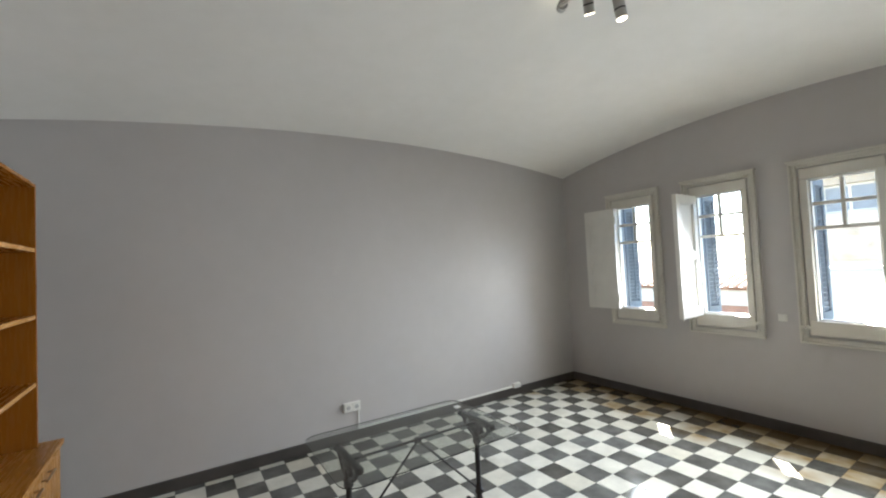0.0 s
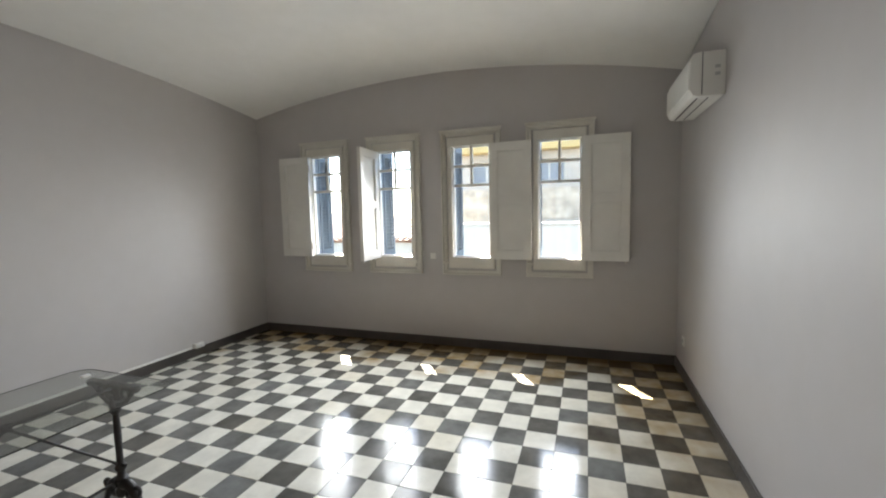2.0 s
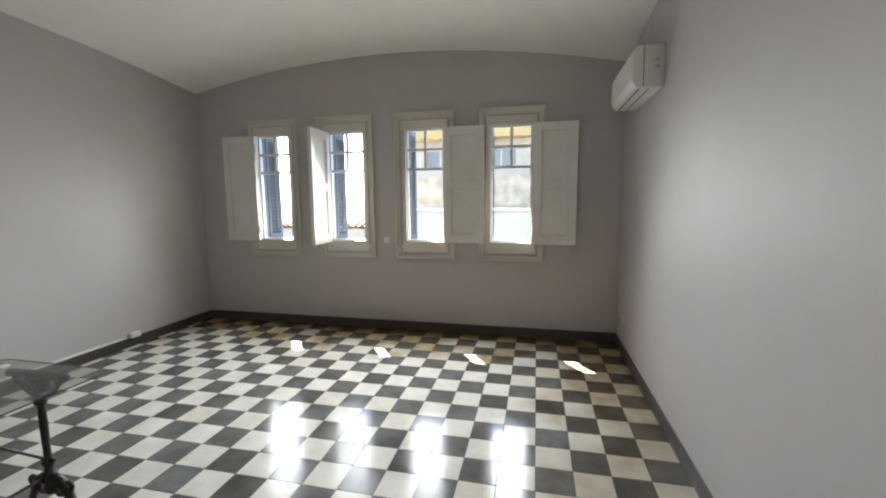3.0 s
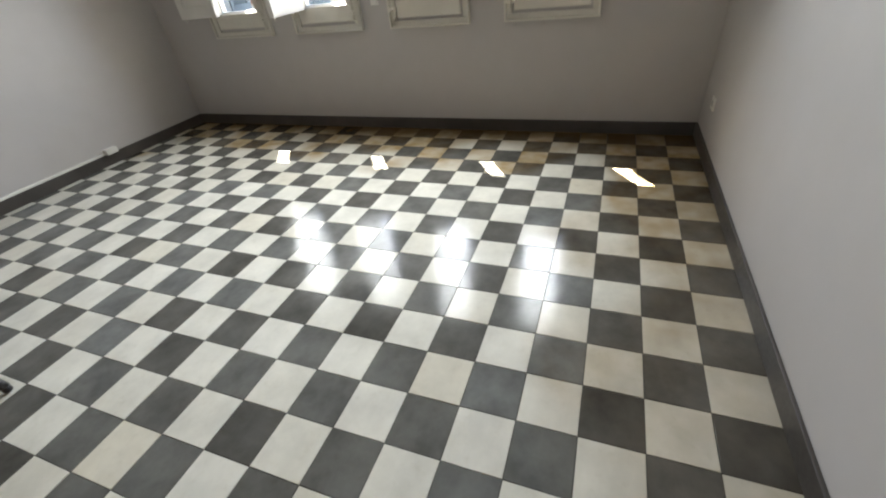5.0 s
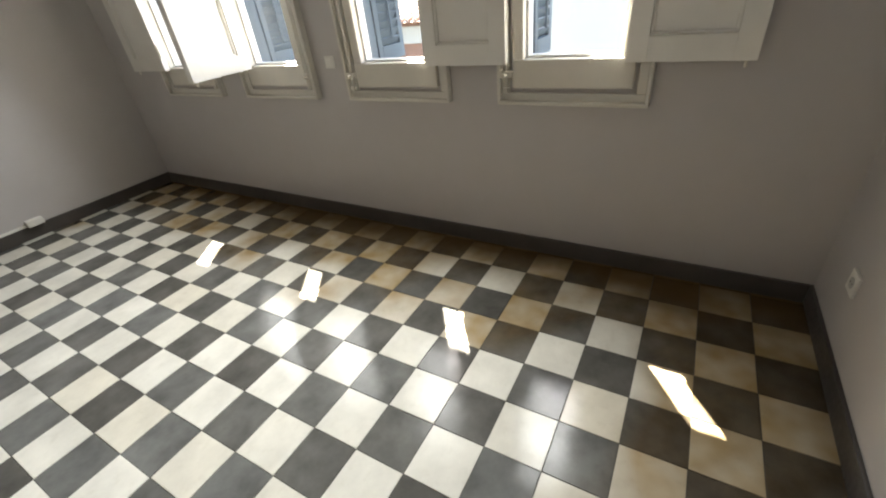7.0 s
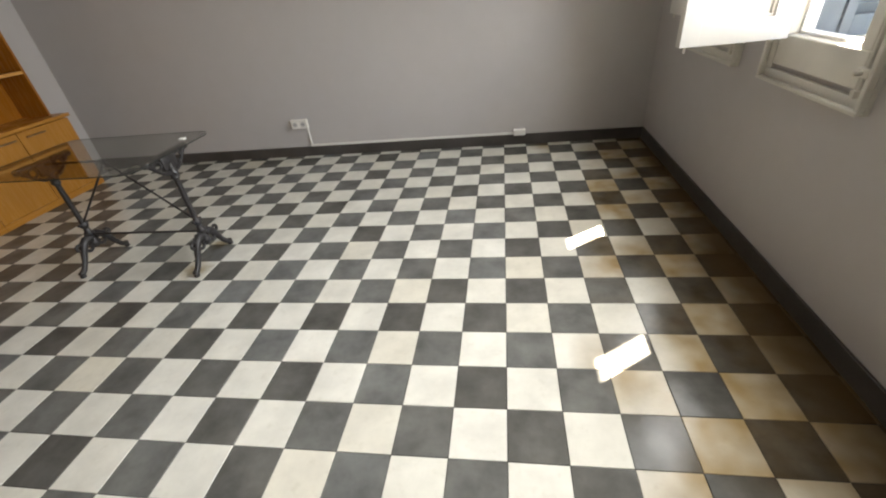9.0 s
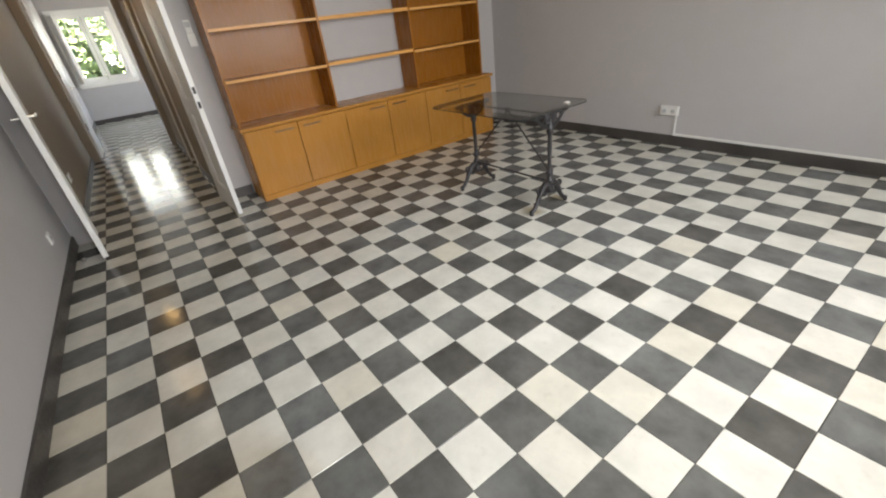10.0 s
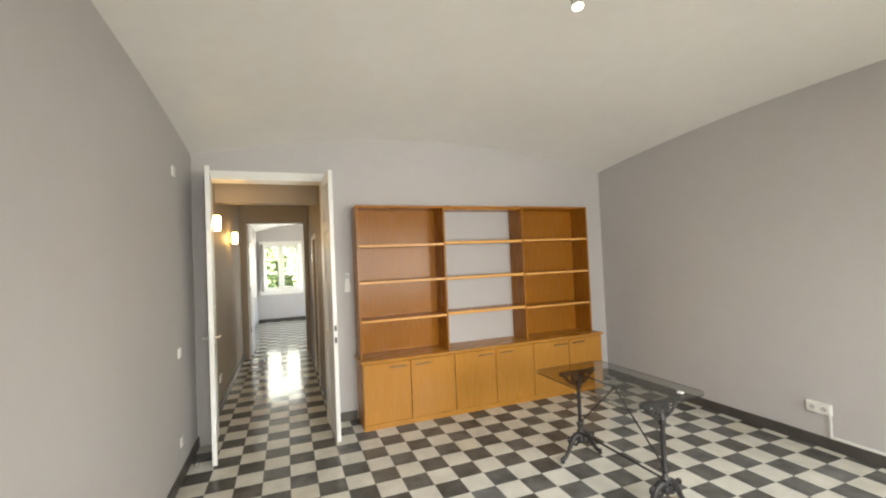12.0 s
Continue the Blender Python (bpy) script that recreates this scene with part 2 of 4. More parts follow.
M_WOOD_E = wood_paint("beech_lipping", (7, 0.5, 7), (0.70, 0.36, 0.11))
# louvre paint set darker than real, to hold down its daylight brightness
M_BLUE = plain("dimmed_blue_grey_paint", (0.058, 0.080, 0.104), 0.5, vary=0.12, scale=5)
M_GLASS = glass_paint("window_glass")
M_TABLE = glass_paint("smoky_table_glass", (0.87, 0.885, 0.87), 0.055, 0.7)
# street wall colours set darker than real so the daylit outside doesn't burn out
M_RENDER = plain("dimmed_street_render", (0.28, 0.25, 0.21), 0.9, vary=0.12, scale=0.8, bump=0.3, grain=8)
M_STONE = plain("dimmed_weathered_stone", (0.29, 0.245, 0.185), 0.95, vary=0.35, scale=2.5, bump=0.6, grain=5)
M_WHITEWASH = plain("dimmed_whitewash", (0.38, 0.355, 0.30), 0.9, vary=0.06, scale=0.8, bump=0.3, grain=8)
M_BRICK = plain("dimmed_orange_brick", (0.22, 0.12, 0.08), 0.9, vary=0.2, scale=3, bump=0.4, grain=14)
M_TERRA = plain("terracotta_roof_tile", (0.34, 0.25, 0.20), 0.85, vary=0.25, scale=2.5, bump=0.4, grain=12)
M_OCHRE = plain("ochre_cornice", (0.30, 0.22, 0.09), 0.85, vary=0.1, scale=2)
M_ASPHALT = plain("asphalt", (0.05, 0.05, 0.052), 0.9, vary=0.2, scale=0.5)
M_LEAF = plain("green_leaves", (0.15, 0.20, 0.09), 0.55, vary=0.4, scale=1.5)
M_BARK = plain("bark", (0.12, 0.09, 0.06), 0.9, vary=0.3, bump=0.5, grain=25)
M_PANE = plain("far_window_pane", (0.10, 0.108, 0.12), 0.35, vary=0.2, bump=0.0)
M_WARM = glow_paint("warm_bulb_glass", (1.0, 0.62, 0.22), 1.0)
M_SPOT = glow_paint("spot_lens", (1.0, 0.86, 0.6), 0.5)
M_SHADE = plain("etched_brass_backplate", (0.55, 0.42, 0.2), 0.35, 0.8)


# ---- mesh tools ----
def box(bm, x0, x1, y0, y1, z0, z1, bevel=0.0):
    made = bmesh.ops.create_cube(bm, size=1.0, matrix=Matrix.Translation(((x0 + x1) / 2, (y0 + y1) / 2, (z0 + z1) / 2)) @ Matrix.Diagonal((x1 - x0, y1 - y0, z1 - z0, 1)))
    if bevel:
        edges = list({e for v in made["verts"] for e in v.link_edges})
        bmesh.ops.bevel(bm, geom=edges, offset=bevel, segments=2, profile=0.5, affect='EDGES')
    return bm


def bar(bm, a, b, r, sides=10, r2=None):
    a, b = Vector(a), Vector(b)
    d = b - a
    m = Matrix.Translation((a + b) / 2) @ d.to_track_quat('Z', 'Y').to_matrix().to_4x4()
    bmesh.ops.create_cone(bm, cap_ends=True, segments=sides, radius1=r, radius2=r if r2 is None else r2, depth=d.length, matrix=m)
    return bm


def lathe(bm, x, y, profile, sides=16):
    rings = []
    for r, z in profile:
        rings.append([bm.verts.new((x + r * math.cos(2 * math.pi * i / sides), y + r * math.sin(2 * math.pi * i / sides), z)) for i in range(sides)])
    for a, b in zip(rings, rings[1:]):
        for i in range(sides):
            bm.faces.new((a[i], a[(i + 1) % sides], b[(i + 1) % sides], b[i]))
    bm.faces.new(rings[0][::-1])
    bm.faces.new(rings[-1])
    return bm


def tube(bm, points, radii, sides=8):
    """A round bar along points, with a radius at each."""
    points = [Vector(p) for p in points]
    if isinstance(radii, (int, float)):
        radii = [radii] * len(points)
    rings = []
    for n, p in enumerate(points):
        way = (points[min(n + 1, len(points) - 1)] - points[max(n - 1, 0)]).normalized()
        side = way.cross(Vector((0.3, 0.1, 0.95)) if abs(way.z) < 0.9 else Vector((1, 0.2, 0))).normalized()
        up = side.cross(way)
        rings.append([bm.verts.new(p + radii[n] * (math.cos(2 * math.pi * i / sides) * side + math.sin(2 * math.pi * i / sides) * up)) for i in range(sides)])
    for a, b in zip(rings, rings[1:]):
        for i in range(sides):
            bm.faces.new((a[i], a[(i + 1) % sides], b[(i + 1) % sides], b[i]))
    bm.faces.new(rings[0][::-1])
    bm.faces.new(rings[-1])
    return bm


def mesh_of(bm, name, material, smooth=False):
    bmesh.ops.recalc_face_normals(bm, faces=bm.faces)
    me = bpy.data.meshes.new(name)
    bm.to_mesh(me)
    bm.free()
    for m in material if isinstance(material, (list, tuple)) else [material]:
        me.materials.append(m)
    if smooth:
        for f in me.polygons:
            f.use_smooth = True
        me.set_sharp_from_angle(angle=radians(38))
    return me


def part(name, bm, material, parent=None, label="", smooth=False):
    ob = new(name, mesh_of(bm, name, material, smooth))
    ob.parent = parent
    return tagged(ob, label)


def thing(name, label, category, group="", kind="", at=None):
    ob = new(name)
    ob.empty_display_size = 0.1
    if at is not None:
        ob.matrix_world = at
    return tagged(ob, label, category, group, kind)


def frame_bars(bm, x0, x1, y0, y1, z0, z1, wy, wb, wt, bevel=0.004):
    """Four bars round an opening, butted: two uprights between a bottom and a top bar."""
    box(bm, x0, x1, y0, y1, z0, z0 + wb, bevel)
    box(bm, x0, x1, y0, y1, z1 - wt, z1, bevel)
    box(bm, x0, x1, y0, y0 + wy, z0 + wb, z1 - wt, bevel)
    box(bm, x0, x1, y1 - wy, y1, z0 + wb, z1 - wt, bevel)
    return bm


def structure(name, bm, material, label, category, smooth=False):
    return tagged(part(name, bm, material, None, "", smooth), label, category, kind="structure")


# ---- shell of the room ----
def vault(x, y):
    u, v = (x + 1.7725) / 2.7975, (y - 1.84) / 2.435
    return 2.77 + 0.27 * (1 - v * v) + 0.20 * (1 - u * u)


def wall_with_holes(bm, axis, at0, at1, a0, a1, z0, z1, holes):
    """A wall across an axis from at0 to at1, running from a0 to a1, with holes (b0, b1, zb, zt) in order along it."""
    def put(b0, b1, zb, zt):
        if b1 - b0 > 1e-4 and zt - zb > 1e-4:
            if axis == "x":
                box(bm, at0, at1, b0, b1, zb, zt)
            else:
                box(bm, b0, b1, at0, at1, zb, zt)
    here = a0
    for b0, b1, zb, zt in holes:
        put(here, b0, z0, z1)
        put(b0, b1, z0, zb)
        put(b0, b1, zt, z1)
        here = b1
    put(here, a1, z0, z1)
    return bm


OPEN_HALF, OPEN_Z0, OPEN_Z1 = 0.255, 0.97, 2.30
structure("wall_street", wall_with_holes(bmesh.new(), "x", X_WIN, X_WIN + WALL_T, Y_RIGHT - 0.25, Y_LEFT + 0.25, -0.05, TOP,
          [(y - OPEN_HALF, y + OPEN_HALF, OPEN_Z0, OPEN_Z1) for y in reversed(WINDOWS_Y)]), M_WALL, "light grey plastered wall with four narrow windows", "wall")
structure("wall_back", wall_with_holes(bmesh.new(), "x", X_BACK - 0.2, X_BACK, Y_RIGHT - 0.25, Y_LEFT + 0.25, -0.05, TOP,
          [(DOOR_Y0, DOOR_Y1, -0.05, DOOR_TOP)]), M_WALL, "light grey plastered wall with a tall double doorway", "wall")
structure("wall_left", box(bmesh.new(), X_BACK, X_WIN, Y_LEFT, Y_LEFT + 0.25, -0.05, TOP), M_WALL, "long plain light grey plastered wall", "wall")
structure("wall_right", box(bmesh.new(), X_BACK, X_WIN, Y_RIGHT - 0.25, Y_RIGHT, -0.05, TOP), M_WALL, "plain light grey plastered wall below the air conditioner", "wall")


def ceiling_mesh():
    bm = bmesh.new()
    nx, ny = 36, 36
    low = [[None] * (ny + 1) for _ in range(nx + 1)]
    for i in range(nx + 1):
        for j in range(ny + 1):
            x = X_BACK - 0.03 + (X_WIN - X_BACK + 0.06) * i / nx
            y = Y_RIGHT - 0.03 + (Y_LEFT - Y_RIGHT + 0.06) * j / ny
            low[i][j] = bm.verts.new((x, y, vault(x, y) + 0.004 * noise.noise((x * 1.3, y * 1.3, 0))))
    for i in range(nx):
        for j in range(ny):
            bm.faces.new((low[i][j], low[i][j + 1], low[i + 1][j + 1], low[i + 1][j]))
    box(bm, X_BACK - 0.03, X_WIN + 0.03, Y_RIGHT - 0.03, Y_LEFT + 0.03, 3.40, TOP)
    return bm


structure("ceiling", ceiling_mesh(), M_CEIL, "white plastered ceiling in a shallow vault", "ceiling", True)
# out of view: added and sized so the sun patches on the floor end short
structure("eave", box(bmesh.new(), X_WIN + WALL_T, X_WIN + WALL_T + 0.57, Y_RIGHT - 0.6, Y_LEFT + 0.6, 2.76, 2.92), M_RENDER, "pale rendered roof eave over the street windows", "eave")

# hall behind the double door, and the room at its end
SIDE_DOOR = (-7.0, -6.2, -0.05, 2.06)
structure("hall_wall_left", box(bmesh.new(), HALL_X0, HALL_X1, HALL_Y0 - 0.2, HALL_Y0, -0.05, 3.1), M_HALL, "taupe hall wall with two lit sconces", "wall")
structure("hall_wall_right", wall_with_holes(bmesh.new(), "y", HALL_Y1, HALL_Y1 + 0.2, HALL_X0, HALL_X1, -0.05, 3.1, [SIDE_DOOR]), M_HALL, "taupe hall wall with a side door", "wall")
structure("hall_ceiling", box(bmesh.new(), HALL_X0, HALL_X1, HALL_Y0 - 0.2, HALL_Y1 + 0.2, 2.9, 3.1), M_CEIL, "white hall ceiling", "ceiling")
structure("hall_bulkhead", box(bmesh.new(), -5.78, -5.6, HALL_Y0, HALL_Y1, 2.46, 2.9), M_HALL, "taupe dropped beam across the hall", "beam")
structure("wall_hall_end", wall_with_holes(bmesh.new(), "x", FAR_X1, HALL_X0, FAR_Y0 - 0.2, FAR_Y1 + 0.2, -0.05, 3.3, [(-0.47, 0.57, -0.05, 2.5)]), M_HALL, "taupe wall with a doorway at the hall's end", "wall")
structure("far_wall_left", box(bmesh.new(), FAR_X0, FAR_X1, FAR_Y0 - 0.2, FAR_Y0, -0.05, 3.3), M_WALL, "grey side wall of the far room", "wall")
# opening is out of view, assumed and added for the far room's side lamp
structure("far_wall_right", wall_with_holes(bmesh.new(), "y", FAR_Y1, FAR_Y1 + 0.2, FAR_X0, FAR_X1, -0.05, 3.3, [(-12.4, -10.8, 0.9, 2.36)]), M_WALL, "grey side wall of the far room with a window opening", "wall")
FAR_WIN = (-0.47, 0.63, 0.90, 2.36)
structure("far_wall_end", wall_with_holes(bmesh.new(), "x", FAR_X0 - 0.25, FAR_X0, FAR_Y0 - 0.2, FAR_Y1 + 0.2, -0.05, 3.3, [FAR_WIN]), M_WALL, "grey end wall of the far room with a garden window", "wall")


def far_ceiling():
    bm = bmesh.new()
    n = 16
    rows = []
    for j in range(n + 1):
        y = FAR_Y0 - 0.02 + (FAR_Y1 - FAR_Y0 + 0.04) * j / n
        v = (y - 1.4) / 2.0
        rows.append([bm.verts.new((x, y, 2.72 + 0.27 * (1 - v * v))) for x in (FAR_X0 - 0.02, FAR_X1 + 0.02)])
    for a, b in zip(rows, rows[1:]):
        bm.faces.new((a[0], b[0], b[1], a[1]))
    box(bm, FAR_X0 - 0.02, FAR_X1 + 0.02, FAR_Y0 - 0.02, FAR_Y1 + 0.02, 3.15, 3.3)
    return bm


structure("far_ceiling", far_ceiling(), M_CEIL, "white vaulted ceiling of the far room", "ceiling", True)


# skirting
def skirting(name, x0, x1, y0, y1, label="dark grey painted skirting at the foot of the wall"):
    structure(name, box(bmesh.new(), x0, x1, y0, y1, 0.0, 0.096, 0.003), M_BASE, label, "skirting")


SK = 0.014
skirting("baseboard_street", X_WIN - SK, X_WIN, Y_RIGHT + SK, Y_LEFT - SK)
skirting("baseboard_left", X_BACK, X_WIN, Y_LEFT - SK, Y_LEFT)
skirting("baseboard_right", X_BACK, X_WIN, Y_RIGHT, Y_RIGHT + SK)
skirting("baseboard_back", X_BACK, X_BACK + SK, DOOR_Y1 + 0.07, 0.885)
skirting("baseboard_back_corner", X_BACK, X_BACK + SK, 3.88, Y_LEFT - SK)
skirting("baseboard_hall_left", HALL_X0, HALL_X1, HALL_Y0, HALL_Y0 + SK)
skirting("baseboard_hall_right", SIDE_DOOR[1] + 0.06, HALL_X1, HALL_Y1 - SK, HALL_Y1)
skirting("baseboard_hall_right_end", HALL_X0, SIDE_DOOR[0] - 0.06, HALL_Y1 - SK, HALL_Y1)
skirting("baseboard_far", FAR_X0, FAR_X0 + SK, FAR_Y0 + SK, FAR_Y1)
skirting("baseboard_far_left", FAR_X0, FAR_X1, FAR_Y0, FAR_Y0 + SK)


# ---- street windows ----
def street_window(number, y, side):
    """side: +1 where the inner shutter hangs towards +y; the bolt rod is on the other side."""
    w = thing(f"window_{number}", "cream-painted narrow casement window with small upper panes", "window", "street windows", "structure", pose(X_WIN, y, 0))
    bm = bmesh.new()
    frame_bars(bm, -0.018, 0.0, -0.3325, 0.3325, 0.825, 2.39, 0.055, 0.05, 0.05, 0.003)
    frame_bars(bm, -0.044, -0.018, -0.3325, 0.3325, 0.825, 2.39, 0.016, 0.016, 0.016, 0.004)
    box(bm, -0.056, 0.0, -0.343, 0.343, 2.391, 2.409, 0.004)
    part("architrave", bm, M_TRIM, w)
    bm = bmesh.new()
    frame_bars(bm, -0.026, 0.045, -0.262, 0.262, 0.897, 2.33, 0.054, 0.123, 0.095, 0.006)
    part("casement", bm, M_SASH, w)
    bm = bmesh.new()
    frame_bars(bm, 0.012, 0.062, -0.2075, 0.2075, 1.0205, 2.2345, 0.012, 0.012, 0.012, 0.003)
    part("glazing_bead", bm, M_WHITE, w)
    for z in (2.02, 1.81):
        part("glazing_bar", box(bmesh.new(), 0.020, 0.056, -0.195, 0.195, z - 0.014, z + 0.014, 0.003), M_SASH, w)
    for z0, z1 in ((1.824, 2.006), (2.034, 2.222)):
        part("glazing_bar", box(bmesh.new(), 0.020, 0.056, -0.013, 0.013, z0, z1, 0.003), M_SASH, w)
    for y0, y1, z0, z1 in ((-0.194, 0.194, 1.034, 1.798), (-0.194, -0.011, 1.822, 2.008), (0.011, 0.194, 1.822, 2.008), (-0.194, -0.011, 2.032, 2.221), (0.011, 0.194, 2.032, 2.221)):
        pane = part("pane", box(bmesh.new(), 0.038, 0.041, y0, y1, z0, z1), M_GLASS, w)
        pane.visible_shadow = False
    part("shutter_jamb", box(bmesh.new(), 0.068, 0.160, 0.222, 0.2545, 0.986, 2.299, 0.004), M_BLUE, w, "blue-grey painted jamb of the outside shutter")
    sill = box(bmesh.new(), 0.045, 0.29, -0.255, 0.255, 0.955, 0.985, 0.004)
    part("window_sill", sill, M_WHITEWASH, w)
    e = -side * 0.288
    rod = part("bolt_rod", bar(bmesh.new(), (-0.034, e, 0.90), (-0.034, e, 2.34), 0.006), M_SASH, w)
    bm = box(bmesh.new(), -0.046, -0.019, e - 0.03, e + 0.03, 0.945, 0.975, 0.004)
    bar(bm, (-0.046, e, 0.96), (-0.075, e, 0.96), 0.008)
    part("bolt_handle", bm, M_SASH, w, "cream-painted bolt handle")
    part("bolt_keeper", box(bmesh.new(), -0.05, -0.031, e - 0.012, e + 0.012, 0.88, 0.905, 0.003), M_SASH, w)
    part("bolt_keeper", box(bmesh.new(), -0.05, -0.031, e - 0.012, e + 0.012, 2.335, 2.36, 0.003), M_SASH, w)
    return w


for n, y in enumerate(WINDOWS_Y):
    street_window(n + 1, y, 1 if n < 2 else -1)


def inner_shutter(at, label):
    """Panelled leaf, hinged at its local origin and running along +y."""
    s = thing("interior_shutter", label, "shutter", "interior shutters", "", at)
    L, z0, z1, t = 0.43, 1.008, 2.235, 0.021
    bm = bmesh.new()
    zs = [(z0, z0 + 0.09), (1.585, 1.665), (z1 - 0.085, z1)]
    for a, b in zs:
        box(bm, -t, t, 0.075, L - 0.075, a, b)
    box(bm, -t, t, 0.0, 0.075, z0, z1, 0.001)
    box(bm, -t, t, L - 0.075, L, z0, z1, 0.001)
    part("leaf_frame", bm, M_SHUTTER, s)
    for a, b in ((zs[0][1], zs[1][0]), (zs[1][1], zs[2][0])):
        bm = box(bmesh.new(), -0.002, 0.002, 0.075, L - 0.075, a, b)
        part("panel", bm, M_SHUTTER, s)
        bm = bmesh.new()
        for f in (-0.0125, 0.0025):
            frame_bars(bm, f, f + 0.010, 0.0752, L - 0.0752, a + 0.0002, b - 0.0002, 0.012, 0.012, 0.012, 0.003)
        part("panel_moulding", bm, M_SHUTTER, s)
    for z in (1.14, 2.09):
        part("hinge", bar(bmesh.new(), (-0.012, -0.008, z - 0.045), (-0.012, -0.008, z + 0.045), 0.007), M_TRIM, s)
    part("catch_pin", bar(bmesh.new(), (0.0, L - 0.03, z0 + 0.002), (0.0, L - 0.03, z0 - 0.025), 0.006), M_TRIM, s)
    return s


HX = X_WIN - 0.047
inner_shutter(pose(HX, WINDOWS_Y[0] + 0.208, 0), "white panelled wooden shutter folded back against the wall")
inner_shutter(pose(X_WIN - 0.04, WINDOWS_Y[1] + 0.206, 0, 0, 0, 93), "white panelled wooden shutter standing half open into the room")
inner_shutter(pose(HX, WINDOWS_Y[2] - 0.226, 0, 0, 0, 179), "white panelled wooden shutter folded back beside its neighbour window")
inner_shutter(pose(HX, WINDOWS_Y[3] - 0.226, 0, 0, 0, 178), "white panelled wooden shutter folded back near the room corner")


def louvre_shutter(at):
    s = thing("louvre_shutter", "blue-grey wooden louvred outside shutter swung open", "shutter", "louvred shutters", "", at)
    L, z0, z1 = 0.265, 0.99, 2.285
    bm = bmesh.new()
    box(bm, 0, 0.04, -0.017, 0.017, z0, z1, 0.003)
    box(bm, L - 0.04, L, -0.017, 0.017, z0, z1, 0.003)
    box(bm, 0.04, L - 0.04, -0.017, 0.017, z0, z0 + 0.08, 0.002)
    box(bm, 0.04, L - 0.04, -0.017, 0.017, z1 - 0.08, z1, 0.002)
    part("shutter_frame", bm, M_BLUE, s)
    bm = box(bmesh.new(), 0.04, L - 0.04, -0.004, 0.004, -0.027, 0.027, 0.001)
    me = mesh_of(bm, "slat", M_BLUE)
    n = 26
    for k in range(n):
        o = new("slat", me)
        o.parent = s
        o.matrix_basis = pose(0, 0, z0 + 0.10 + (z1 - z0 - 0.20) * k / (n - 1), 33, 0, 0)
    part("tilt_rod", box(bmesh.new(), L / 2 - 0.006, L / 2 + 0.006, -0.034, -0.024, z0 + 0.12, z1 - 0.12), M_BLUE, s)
    return s


for y in WINDOWS_Y:
    louvre_shutter(pose(X_WIN + 0.168, y + 0.236, 0, 0, 0, 0))


# ---- double door ----
def double_door():
    d = thing("door_1", "tall white double door, both leaves open into the room", "door", "", "structure")
    bm = bmesh.new()
    box(bm, X_BACK - 0.205, X_BACK + 0.016, DOOR_Y0 - 0.0, DOOR_Y1, DOOR_TOP - 0.03, DOOR_TOP)
    box(bm, X_BACK, X_BACK + 0.016, DOOR_Y0, DOOR_Y1 + 0.06, DOOR_TOP, DOOR_TOP + 0.055, 0.004)
    box(bm, X_BACK - 0.205, X_BACK + 0.016, DOOR_Y0, DOOR_Y0 + 0.022, 0, DOOR_TOP - 0.03, 0.003)
    box(bm, X_BACK - 0.205, X_BACK + 0.016, DOOR_Y1 - 0.022, DOOR_Y1, 0, DOOR_TOP - 0.03, 0.003)
    box(bm, X_BACK, X_BACK + 0.016, DOOR_Y1, DOOR_Y1 + 0.06, 0, DOOR_TOP, 0.004)
    part("door_frame", bm, M_WHITE, d)
    for name, hinge, angle in (("left", (X_BACK + 0.02, DOOR_Y0 + 0.021), 7.4), ("right", (X_BACK + 0.02, DOOR_Y1 - 0.002), 2.5)):
        L, t, z0, z1 = 0.515, 0.019, 0.012, 2.555
        bm = bmesh.new()
        box(bm, 0, 0.085, -t, t, z0, z1, 0.003)
        box(bm, L - 0.085, L, -t, t, z0, z1, 0.003)
        rails = [(z0, 0.22), (0.86, 0.98), (2.0, 2.08), (2.45, z1)]
        for a, b in rails:
            box(bm, 0.085, L - 0.085, -t, t, a, b, 0.002)
        leaf = part("door_leaf", bm, M_WHITE, d)
        leaf.matrix_basis = pose(hinge[0], hinge[1], 0, 0, 0, angle)
        for (_, a), (b, _) in zip(rails, rails[1:]):
            bm = box(bmesh.new(), 0.085, L - 0.085, -0.005, 0.005, a, b)
            box(bm, 0.115, L - 0.115, -0.011, 0.011, a + 0.03, b - 0.03, 0.006)
            for f in (-0.016, 0.006):
                box(bm, 0.0852, 0.099, f, f + 0.010, a + 0.0002, b - 0.0002, 0.003)
                box(bm, L - 0.099, L - 0.0852, f, f + 0.010, a + 0.0002, b - 0.0002, 0.003)
                box(bm, 0.099, L - 0.099, f, f + 0.010, a + 0.0002, a + 0.014, 0.003)
                box(bm, 0.099, L - 0.099, f, f + 0.010, b - 0.014, b - 0.0002, 0.003)
            part("panel", bm, M_WHITE, leaf)
        if name == "left":
            bm = bmesh.new()
            for s in (-1, 1):
                bar(bm, (L - 0.05, s * t, 1.075), (L - 0.05, s * (t + 0.045), 1.075), 0.009)
                bar(bm, (L - 0.05, s * (t + 0.04), 1.075), (L - 0.155, s * (t + 0.045), 1.075), 0.008)
                box(bm, L - 0.075, L - 0.025, s * t - 0.003, s * t + 0.003, 0.99, 1.13, 0.002)
            part("door_handle", bm, M_STEEL, leaf, "steel lever handle")
            part("lock_case", box(bmesh.new(), L - 0.004, L + 0.004, -0.012, 0.012, 0.97, 1.15, 0.001), M_PLASTIC, leaf)
        else:
            for z in (1.065, 0.955):
                part("strike_hole", box(bmesh.new(), L - 0.002, L + 0.003, -0.008, 0.012, z - 0.025, z + 0.025, 0.001), M_BLACK, leaf)
    return d


double_door()
